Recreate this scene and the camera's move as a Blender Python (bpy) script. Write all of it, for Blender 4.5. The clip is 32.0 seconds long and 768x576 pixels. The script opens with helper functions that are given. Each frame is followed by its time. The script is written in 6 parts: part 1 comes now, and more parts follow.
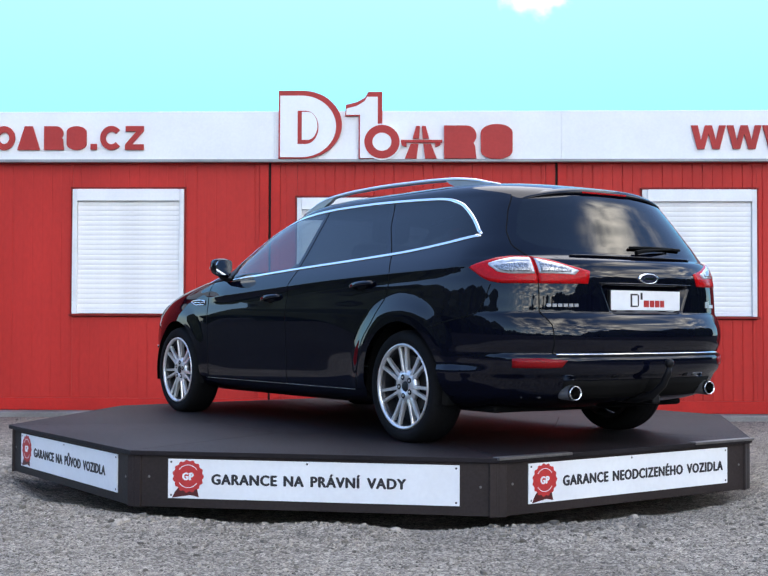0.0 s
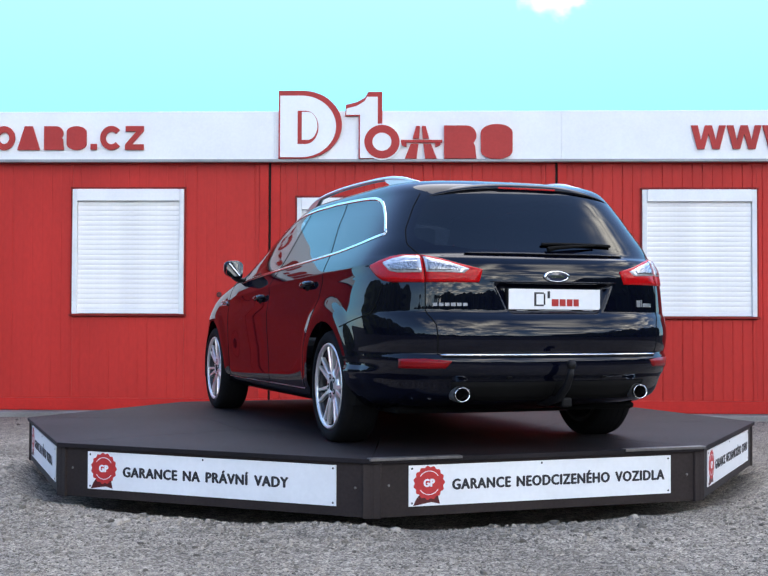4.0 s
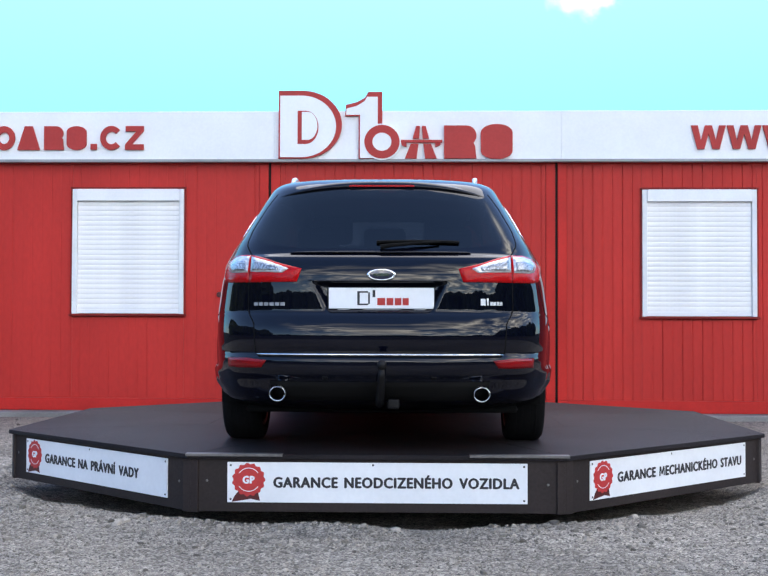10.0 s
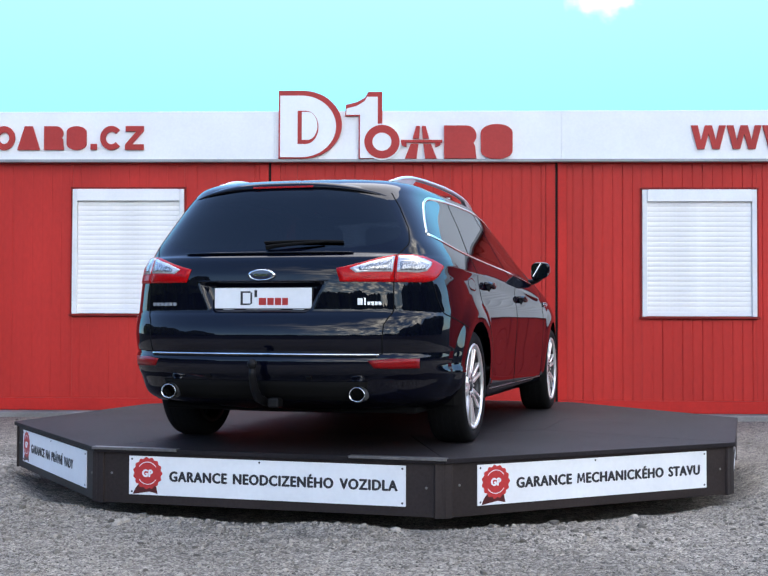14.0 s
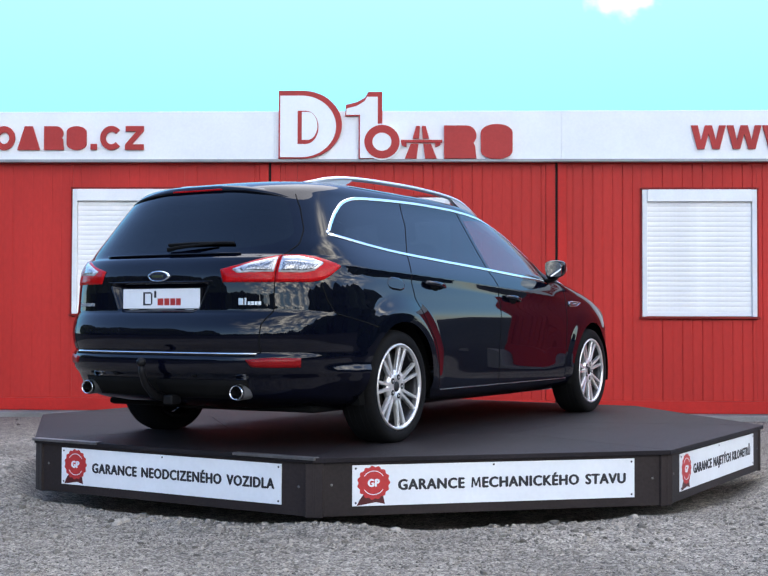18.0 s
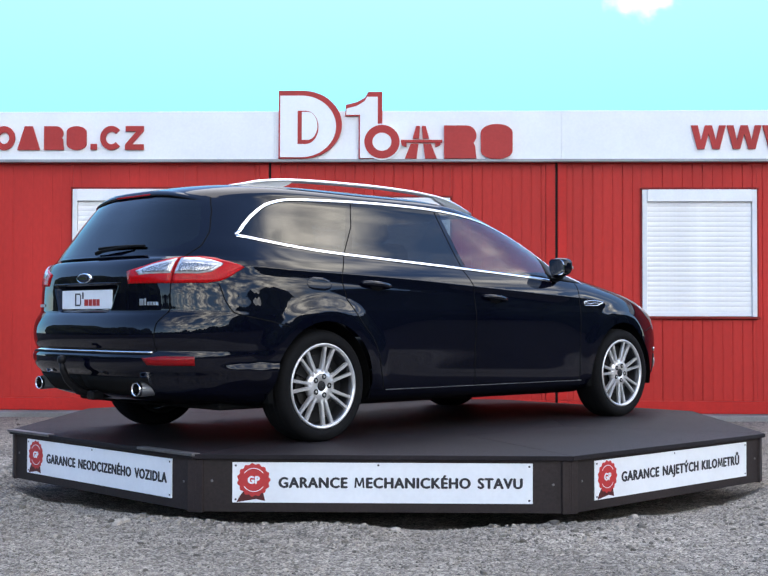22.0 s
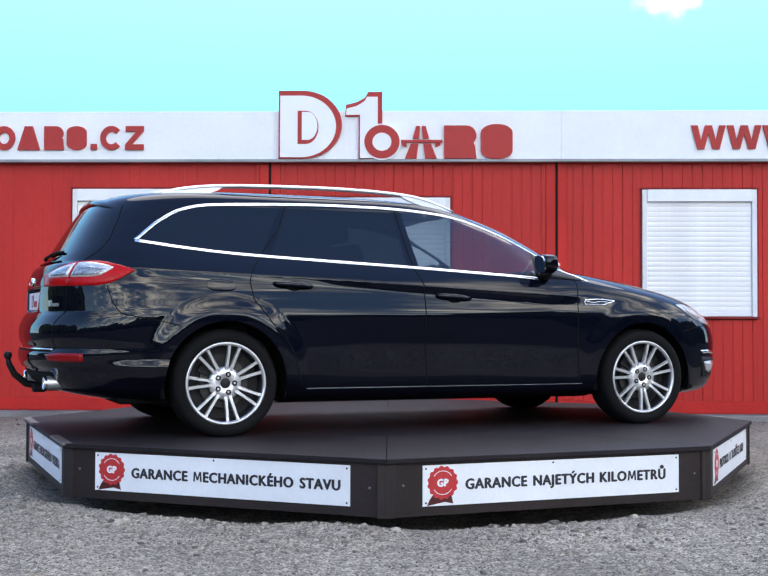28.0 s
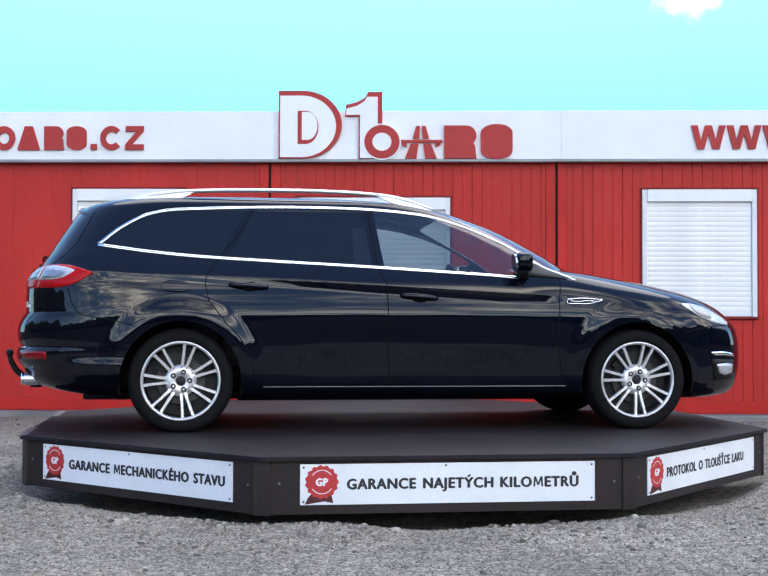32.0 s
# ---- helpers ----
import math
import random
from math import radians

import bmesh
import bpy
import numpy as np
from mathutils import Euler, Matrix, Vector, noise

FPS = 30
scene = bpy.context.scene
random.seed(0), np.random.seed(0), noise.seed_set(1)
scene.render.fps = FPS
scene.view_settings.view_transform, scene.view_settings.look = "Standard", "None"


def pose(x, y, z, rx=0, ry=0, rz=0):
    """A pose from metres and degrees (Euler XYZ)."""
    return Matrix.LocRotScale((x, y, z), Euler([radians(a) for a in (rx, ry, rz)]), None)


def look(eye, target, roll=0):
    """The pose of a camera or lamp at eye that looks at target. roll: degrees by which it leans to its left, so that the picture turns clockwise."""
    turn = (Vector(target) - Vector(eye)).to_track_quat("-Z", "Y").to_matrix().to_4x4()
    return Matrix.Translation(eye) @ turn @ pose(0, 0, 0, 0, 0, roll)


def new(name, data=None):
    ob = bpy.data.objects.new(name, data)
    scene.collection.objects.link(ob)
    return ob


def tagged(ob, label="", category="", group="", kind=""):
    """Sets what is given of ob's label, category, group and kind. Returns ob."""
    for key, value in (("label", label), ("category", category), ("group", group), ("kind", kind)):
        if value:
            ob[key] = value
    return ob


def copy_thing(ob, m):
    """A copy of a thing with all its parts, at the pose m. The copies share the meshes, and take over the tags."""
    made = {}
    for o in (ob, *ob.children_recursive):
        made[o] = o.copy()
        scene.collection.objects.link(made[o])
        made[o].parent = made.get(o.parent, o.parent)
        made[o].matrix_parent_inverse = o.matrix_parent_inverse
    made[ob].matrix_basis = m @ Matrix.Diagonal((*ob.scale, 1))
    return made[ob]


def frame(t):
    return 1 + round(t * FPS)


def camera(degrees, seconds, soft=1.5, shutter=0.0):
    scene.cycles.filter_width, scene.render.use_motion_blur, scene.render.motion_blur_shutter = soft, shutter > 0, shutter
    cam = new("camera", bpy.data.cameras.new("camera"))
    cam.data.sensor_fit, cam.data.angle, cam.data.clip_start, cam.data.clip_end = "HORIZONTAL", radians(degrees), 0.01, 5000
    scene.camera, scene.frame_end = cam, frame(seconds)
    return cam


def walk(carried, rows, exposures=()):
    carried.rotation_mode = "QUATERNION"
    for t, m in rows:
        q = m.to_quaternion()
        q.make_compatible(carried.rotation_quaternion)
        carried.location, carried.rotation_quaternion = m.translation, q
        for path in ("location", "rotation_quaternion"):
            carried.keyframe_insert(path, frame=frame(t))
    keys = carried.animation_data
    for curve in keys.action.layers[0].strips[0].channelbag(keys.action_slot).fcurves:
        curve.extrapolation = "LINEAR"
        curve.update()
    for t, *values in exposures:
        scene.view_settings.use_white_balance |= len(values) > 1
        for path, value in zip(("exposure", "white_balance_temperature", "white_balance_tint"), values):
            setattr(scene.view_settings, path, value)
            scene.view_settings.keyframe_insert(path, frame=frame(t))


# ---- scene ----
cam = camera(34.25, 32.0, soft=1.45)
EYE = Vector((-0.027, -8.581, 1.0))
AIM = EYE + Vector((0, math.cos(radians(1.575)), math.sin(radians(1.575)))) * 10
walk(cam, [(0, look(EYE, AIM, 0.196)), (32, look(EYE, AIM, 0.196))], [(0, 1.03), (32, 1.03)])

# ---- world and sun ----
world = bpy.data.worlds.new("sky")
scene.world = world
world.use_nodes = True
SUN_ELEVATION, SUN_TURN = 63, 12          # degrees above the horizon, degrees clockwise from the building's side


def build_world():
    nt = world.node_tree
    nt.nodes.clear()
    out = nt.nodes.new("ShaderNodeOutputWorld")
    bg = nt.nodes.new("ShaderNodeBackground")
    sky = nt.nodes.new("ShaderNodeTexSky")
    sky.sky_type = "NISHITA"
    sky.sun_disc = False
    sky.sun_elevation = radians(SUN_ELEVATION)
    sky.sun_rotation = radians(SUN_TURN)
    sky.air_density, sky.dust_density, sky.ozone_density = 1.0, 0.35, 2.5
    tint = nt.nodes.new("ShaderNodeMix")
    tint.data_type, tint.blend_type = "RGBA", "MULTIPLY"
    tint.inputs["Factor"].default_value = 1
    tint.inputs["B"].default_value = (0.90, 0.97, 1.07, 1)
    nt.links.new(sky.outputs[0], tint.inputs["A"])
    # broken fair-weather cloud, banked up low in the sky opposite the cabins
    coord = nt.nodes.new("ShaderNodeTexCoord")
    sep = nt.nodes.new("ShaderNodeSeparateXYZ")
    nt.links.new(coord.outputs["Generated"], sep.inputs[0])
    up = nt.nodes.new("ShaderNodeMath")
    up.operation = "ADD"
    up.inputs[1].default_value = 0.16
    nt.links.new(sep.outputs["Z"], up.inputs[0])
    dv = nt.nodes.new("ShaderNodeVectorMath")
    dv.operation = "DIVIDE"
    comb = nt.nodes.new("ShaderNodeCombineXYZ")
    for k in range(3):
        nt.links.new(up.outputs[0], comb.inputs[k])
    nt.links.new(coord.outputs["Generated"], dv.inputs[0])
    nt.links.new(comb.outputs[0], dv.inputs[1])

    def cloud_noise(scale, shift, detail):
        mv = nt.nodes.new("ShaderNodeVectorMath")
        mv.inputs[1].default_value = shift
        nt.links.new(dv.outputs[0], mv.inputs[0])
        n = nt.nodes.new("ShaderNodeTexNoise")
        n.inputs["Scale"].default_value = scale
        n.inputs["Detail"].default_value = detail
        n.inputs["Roughness"].default_value = 0.54
        n.inputs["Distortion"].default_value = 0.3
        nt.links.new(mv.outputs[0], n.inputs["Vector"])
        return n.outputs["Fac"]

    def remap(src, a, b, c=0.0, d=1.0):
        r = nt.nodes.new("ShaderNodeMapRange")
        r.interpolation_type = "SMOOTHSTEP"
        for key, v in (("From Min", a), ("From Max", b), ("To Min", c), ("To Max", d)):
            r.inputs[key].default_value = v
        nt.links.new(src, r.inputs["Value"])
        return r.outputs[0]

    def product(a, b):
        m = nt.nodes.new("ShaderNodeMath")
        m.operation = "MULTIPLY"
        nt.links.new(a, m.inputs[0])
        nt.links.new(b, m.inputs[1])
        return m.outputs[0]
    cover = remap(cloud_noise(2.4, (7.7, 2.9, 0.0), 7), 0.40, 0.66)
    cover = product(cover, remap(sep.outputs["Z"], 0.79, 0.67))
    cover = product(cover, remap(sep.outputs["Y"], 0.47, 0.25))
    cover = product(cover, remap(sep.outputs["X"], -0.62, -0.15))
    shade = nt.nodes.new("ShaderNodeMix")
    shade.data_type = "RGBA"
    nt.links.new(remap(cloud_noise(4.4, (0.4, 8.2, 0.0), 4), 0.36, 0.66), shade.inputs["Factor"])
    shade.inputs["A"].default_value = (5.6, 5.7, 6.0, 1)
    shade.inputs["B"].default_value = (27.5, 25.9, 22.8, 1)
    mix = nt.nodes.new("ShaderNodeMix")
    mix.data_type = "RGBA"
    nt.links.new(cover, mix.inputs["Factor"])
    nt.links.new(shade.outputs["Result"], mix.inputs["B"])
    # pale haze along the horizon
    low = nt.nodes.new("ShaderNodeMapRange")
    low.interpolation_type = "SMOOTHSTEP"
    low.inputs["From Min"].default_value, low.inputs["From Max"].default_value = 0.55, 0.12
    nt.links.new(sep.outputs["Z"], low.inputs["Value"])
    hz = nt.nodes.new("ShaderNodeMix")
    hz.data_type = "RGBA"
    nt.links.new(product(low.outputs[0], remap(sep.outputs["Y"], 0.35, 0.85)), hz.inputs["Factor"])
    nt.links.new(tint.outputs["Result"], hz.inputs["A"])
    nt.links.new(hz.outputs["Result"], mix.inputs["A"])
    hz.inputs["B"].default_value = (1.05, 3.6, 5.4, 1)
    nt.links.new(mix.outputs["Result"], bg.inputs["Color"])
    bg.inputs["Strength"].default_value = 0.19
    nt.links.new(bg.outputs[0], out.inputs[0])


build_world()
sun_data = bpy.data.lights.new("sun", "SUN")
sun_data.energy = 1.1
sun_data.angle = radians(54)
sun_data.color = (1.0, 0.92, 0.80)
sun = new("sun", sun_data)
SUN_WAY = Vector((math.sin(radians(SUN_TURN)) * math.cos(radians(SUN_ELEVATION)), math.cos(radians(SUN_TURN)) * math.cos(radians(SUN_ELEVATION)), math.sin(radians(SUN_ELEVATION))))
sun.matrix_world = look(SUN_WAY * 60, (0, 0, 0))


# ---- materials ----
def material(name, color, rough=0.5, metal=0.0, grain=0.0, grain_scale=40.0, stain=0.0, stain_scale=2.0, bump=0.0, bump_scale=80.0, coat=0.0, island=0.0, spec=0.5, stretch=(1, 1, 1)):
    """A surface with variation at two scales and fine relief, in object space at real size."""
    m = bpy.data.materials.new(name)
    m.use_nodes = True
    nt = m.node_tree
    b = nt.nodes["Principled BSDF"]
    b.inputs["Base Color"].default_value = (*color, 1)
    b.inputs["Roughness"].default_value = rough
    b.inputs["Metallic"].default_value = metal
    b.inputs["Specular IOR Level"].default_value = spec
    if coat:
        b.inputs["Coat Weight"].default_value = coat
        b.inputs["Coat Roughness"].default_value = 0.02
        b.inputs["Coat IOR"].default_value = 1.5
    coord = nt.nodes.new("ShaderNodeTexCoord")
    mp = nt.nodes.new("ShaderNodeMapping")
    mp.inputs["Scale"].default_value = stretch
    nt.links.new(coord.outputs["Object"], mp.inputs[0])
    value = None
    for amount, scale, detail in ((grain, grain_scale, 3), (stain, stain_scale, 5)):
        if amount:
            n = nt.nodes.new("ShaderNodeTexNoise")
            n.inputs["Scale"].default_value = scale
            n.inputs["Detail"].default_value = detail
            nt.links.new(mp.outputs[0], n.inputs["Vector"])
            r = nt.nodes.new("ShaderNodeMapRange")
            r.inputs["From Min"].default_value, r.inputs["From Max"].default_value = 0.3, 0.7
            r.inputs["To Min"].default_value, r.inputs["To Max"].default_value = 1 - amount, 1 + amount
            nt.links.new(n.outputs["Fac"], r.inputs["Value"])
            if value is None:
                value = r.outputs[0]
            else:
                mul = nt.nodes.new("ShaderNodeMath")
                mul.operation = "MULTIPLY"
                nt.links.new(value, mul.inputs[0])
                nt.links.new(r.outputs[0], mul.inputs[1])
                value = mul.outputs[0]
    if island:
        g = nt.nodes.new("ShaderNodeNewGeometry")
        r = nt.nodes.new("ShaderNodeMapRange")
        r.inputs["To Min"].default_value, r.inputs["To Max"].default_value = 1 - island, 1 + island
        nt.links.new(g.outputs["Random Per Island"], r.inputs["Value"])
        if value is None:
            value = r.outputs[0]
        else:
            mul = nt.nodes.new("ShaderNodeMath")
            mul.operation = "MULTIPLY"
            nt.links.new(value, mul.inputs[0])
            nt.links.new(r.outputs[0], mul.inputs[1])
            value = mul.outputs[0]
    if value is not None:
        v = nt.nodes.new("ShaderNodeVectorMath")
        v.operation = "SCALE"
        v.inputs[0].default_value = color
        nt.links.new(value, v.inputs["Scale"])
        nt.links.new(v.outputs[0], b.inputs["Base Color"])
    if bump:
        n = nt.nodes.new("ShaderNodeTexNoise")
        n.inputs["Scale"].default_value = bump_scale
        n.inputs["Detail"].default_value = 4
        nt.links.new(mp.outputs[0], n.inputs["Vector"])
        bu = nt.nodes.new("ShaderNodeBump")
        bu.inputs["Strength"].default_value = bump
        bu.inputs["Distance"].default_value = 0.01
        nt.links.new(n.outputs["Fac"], bu.inputs["Height"])
        nt.links.new(bu.outputs[0], b.inputs["Normal"])
        if coat:
            nt.links.new(bu.outputs[0], b.inputs["Coat Normal"])
    return m


def glazing(name, color, base=0.065):
    """Thin glass: clear body of the given tint under a mirror-like surface."""
    m = bpy.data.materials.new(name)
    m.use_nodes = True
    nt = m.node_tree
    nt.nodes.clear()
    out = nt.nodes.new("ShaderNodeOutputMaterial")
    mix = nt.nodes.new("ShaderNodeMixShader")
    tr = nt.nodes.new("ShaderNodeBsdfTransparent")
    tr.inputs[0].default_value = (*color, 1)
    gl = nt.nodes.new("ShaderNodeBsdfGlossy")
    gl.inputs["Roughness"].default_value = 0.015
    lw = nt.nodes.new("ShaderNodeLayerWeight")
    lw.inputs["Blend"].default_value = 0.5
    po = nt.nodes.new("ShaderNodeMath")
    po.operation = "POWER"
    po.inputs[1].default_value = 5.0
    nt.links.new(lw.outputs["Facing"], po.inputs[0])
    ma = nt.nodes.new("ShaderNodeMath")
    ma.operation = "MULTIPLY_ADD"
    ma.inputs[1].default_value, ma.inputs[2].default_value = 1 - base, base
    nt.links.new(po.outputs[0], ma.inputs[0])
    nt.links.new(ma.outputs[0], mix.inputs[0])
    nt.links.new(tr.outputs[0], mix.inputs[1])
    nt.links.new(gl.outputs[0], mix.inputs[2])
    nt.links.new(mix.outputs[0], out.inputs[0])
    return m


M = {
    "paint": material("black_paint", (0.0020, 0.0026, 0.0072), 0.4, 0.0, coat=0.80, grain=0.15, grain_scale=600, stain=0.2, stain_scale=1.5, spec=0.0, bump=0.005, bump_scale=3),
    "gloss": material("gloss_black_trim", (0.004, 0.004, 0.005), 0.16, spec=0.3, stain=0.1),
    "brake": material("brake_dark", (0.012, 0.012, 0.013), 0.6, 0.3, stain=0.3, stain_scale=12),
    "disc": material("brake_disc_steel", (0.05, 0.048, 0.046), 0.42, 0.7, grain=0.2, grain_scale=90, stain=0.3, stain_scale=9),
    "amber": material("amber_bulb", (0.50, 0.46, 0.44), 0.25, coat=0.6, grain=0.2, grain_scale=100),
    "plastic": material("black_plastic", (0.006, 0.006, 0.007), 0.5, spec=0.2, grain=0.2, grain_scale=200, stain=0.2, bump=0.1, bump_scale=900),
    "under": material("underbody_black", (0.006, 0.006, 0.006), 0.85, spec=0.1, stain=0.3),
    "rubber": material("tyre_rubber", (0.006, 0.006, 0.0065), 0.8, spec=0.15, grain=0.2, grain_scale=60, stain=0.25, stain_scale=4, bump=0.15, bump_scale=300),
    "alloy": material("alloy_silver", (0.76, 0.75, 0.74), 0.32, 0.65, stain=0.08, stain_scale=8),
    "alloy_dark": material("alloy_barrel", (0.05, 0.05, 0.055), 0.45, 0.7, stain=0.3, stain_scale=10),
    "chrome": material("chrome", (0.85, 0.86, 0.88), 0.08, 1.0, stain=0.03),
    "satin": material("satin_aluminium", (0.70, 0.72, 0.75), 0.30, 0.9, stain=0.04),
    "seat": material("seat_fabric", (0.03, 0.03, 0.032), 0.9, grain=0.3, grain_scale=300, stain=0.2),
    "glass": glazing("clear_glass", (0.50, 0.56, 0.58), 0.10),
    "tint": glazing("privacy_glass", (0.02, 0.025, 0.032), 0.062),
    "red_lens": material("red_lens", (0.42, 0.002, 0.004), 0.25, coat=0.15, spec=0.15, grain=0.2, grain_scale=90),
    "clear_lens": material("clear_lens", (0.56, 0.57, 0.59), 0.25, 0.4, coat=0.5, grain=0.35, grain_scale=35, stretch=(1, 1, 5)),
    "reflector": material("reflector_red", (0.22, 0.003, 0.005), 0.3, coat=0.2, spec=0.2, grain=0.3, grain_scale=200),
    "mirror": material("mirror_glass", (0.35, 0.38, 0.42), 0.03, 1.0, stain=0.04),
    "board_white": material("sign_white", (0.84, 0.86, 0.88), 0.35, grain=0.02, stain=0.05, stain_scale=3),
    "ink": material("printed_black", (0.02, 0.02, 0.025), 0.5, grain=0.1),
    "seal_red": material("printed_red", (0.50, 0.03, 0.03), 0.45, grain=0.1, stain=0.1),
    "seal_dark": material("printed_dark_red", (0.08, 0.008, 0.008), 0.45, grain=0.1),
    "deck": material("deck_plywood", (0.019, 0.016, 0.018), 0.6, spec=0.13, grain=0.15, grain_scale=80, stain=0.35, stain_scale=1.2, bump=0.25, bump_scale=250),
    "skirt": material("skirt_brown", (0.026, 0.019, 0.018), 0.6, spec=0.25, grain=0.15, grain_scale=60, stain=0.3, stain_scale=2.0, bump=0.1),
    "steel": material("edge_steel", (0.17, 0.16, 0.155), 0.5, 0.7, grain=0.15, stain=0.25, stain_scale=8),
    "red_wall": material("red_sheet", (0.50, 0.029, 0.023), 0.45, spec=0.22, grain=0.05, grain_scale=30, stain=0.14, stain_scale=0.9, bump=0.05, bump_scale=5, stretch=(1, 1, 0.4)),
    "red_frame": material("red_frame", (0.52, 0.022, 0.017), 0.45, spec=0.22, grain=0.06, stain=0.15, stain_scale=1.5),
    # wall red darkened to paint the shadow line round the windows
    "red_shadow": material("window_shadow_red", (0.24, 0.020, 0.016), 0.5, spec=0.2, grain=0.1, stain=0.25, stain_scale=5),
    "white_trim": material("white_trim", (0.86, 0.87, 0.88), 0.35, grain=0.02, stain=0.05, stain_scale=3),
    "window_grey": material("window_frame_grey", (0.78, 0.80, 0.81), 0.4, grain=0.03, stain=0.08, stain_scale=3),
    "shutter": material("shutter_white", (0.88, 0.88, 0.87), 0.4, grain=0.02, stain=0.06, stain_scale=4),
    "fascia": material("fascia_white", (0.86, 0.88, 0.89), 0.4, grain=0.02, stain=0.05, stain_scale=1.2),
    "logo_red": material("logo_red", (0.44, 0.040, 0.036), 0.45, spec=0.25, grain=0.05, stain=0.08),
    "grey_drip": material("drip_grey", (0.30, 0.31, 0.32), 0.5, 0.2, stain=0.2),
    "roof": material("roof_felt", (0.12, 0.12, 0.12), 0.9, grain=0.2, stain=0.3),
    "concrete": material("concrete", (0.24, 0.23, 0.22), 0.9, grain=0.2, grain_scale=60, stain=0.3, stain_scale=2, bump=0.4, bump_scale=60),
}


def honeycomb(m, scale, dark):
    """Small dark cells behind a clear lens."""
    nt = m.node_tree
    b = nt.nodes["Principled BSDF"]
    co = nt.nodes.new("ShaderNodeTexCoord")
    vo = nt.nodes.new("ShaderNodeTexVoronoi")
    vo.inputs["Scale"].default_value = scale
    nt.links.new(co.outputs["Object"], vo.inputs["Vector"])
    r = nt.nodes.new("ShaderNodeMapRange")
    for key, v in (("From Min", 0.25), ("From Max", 0.6), ("To Min", 1.0), ("To Max", dark)):
        r.inputs[key].default_value = v
    nt.links.new(vo.outputs["Distance"], r.inputs["Value"])
    v = nt.nodes.new("ShaderNodeVectorMath")
    v.operation = "SCALE"
    old = b.inputs["Base Color"].links[0].from_socket
    nt.links.new(old, v.inputs[0])
    nt.links.new(r.outputs[0], v.inputs["Scale"])
    nt.links.new(v.outputs[0], b.inputs["Base Color"])


M["mesh_lens"] = material("clear_mesh_lens", (0.60, 0.62, 0.65), 0.22, 0.55, coat=0.5, grain=0.15, grain_scale=60)
honeycomb(M["mesh_lens"], 120, 0.30)

# ---- mesh helpers ----
def part(name, bm, mat, parent=None, label="", smooth=False):
    me = bpy.data.meshes.new(name)
    if smooth:
        for fa in bm.faces:
            fa.smooth = True
    bm.to_mesh(me)
    bm.free()
    return mesh_part(name, me, mat, parent, label)


def mesh_part(name, me, mat, parent=None, label=""):
    me.materials.append(M[mat] if isinstance(mat, str) else mat)
    ob = new(name, me)
    if parent is not None:
        ob.parent = parent
    if label:
        ob["label"] = label
    return ob


def raw(name, verts, faces, mat, parent=None, label="", smooth=False):
    me = bpy.data.meshes.new(name)
    me.from_pydata([tuple(map(float, v)) for v in verts], [], [tuple(map(int, fa)) for fa in faces])
    if smooth:
        me.polygons.foreach_set("use_smooth", [True] * len(me.polygons))
    me.update()
    return mesh_part(name, me, mat, parent, label)


def thing(name, m=None, label="", category="", group="", kind=""):
    ob = new(name)
    ob.empty_display_size = 0.1
    if m is not None:
        ob.matrix_world = m
    return tagged(ob, label, category, group, kind)


def add_box(bm, lo, hi, bevel=0.0, m=None):
    """A box between two corners, its edges bevelled."""
    lo, hi = Vector(lo), Vector(hi)
    c = (lo + hi) / 2
    s = hi - lo
    got = bmesh.ops.create_cube(bm, size=1, matrix=Matrix.Translation(c) @ Matrix.Diagonal((*s, 1)))
    vs = got["verts"]
    if bevel:
        es = list({e for v in vs for e in v.link_edges})
        res = bmesh.ops.bevel(bm, geom=es, offset=bevel, segments=2, affect="EDGES", profile=0.5)
        vs = list({v for fa in res["faces"] for v in fa.verts} | {v for v in vs if v.is_valid})
    if m is not None:
        bmesh.ops.transform(bm, matrix=m, verts=vs)
    return vs


def box(lo, hi, bevel=0.0, m=None):
    bm = bmesh.new()
    add_box(bm, lo, hi, bevel, m)
    return bm


def add_prism(bm, pts, y0, y1, bevel=0.0):
    """An outline in x and z, filled, between two depths y0 (front) and y1."""
    vs = [bm.verts.new((x, y0, z)) for x, z in pts]
    fa = bm.faces.new(vs)
    ex = bmesh.ops.extrude_face_region(bm, geom=[fa])
    nv = [v for v in ex["geom"] if isinstance(v, bmesh.types.BMVert)]
    bmesh.ops.translate(bm, verts=nv, vec=(0, y1 - y0, 0))
    bmesh.ops.recalc_face_normals(bm, faces=bm.faces[:])
    return vs + nv


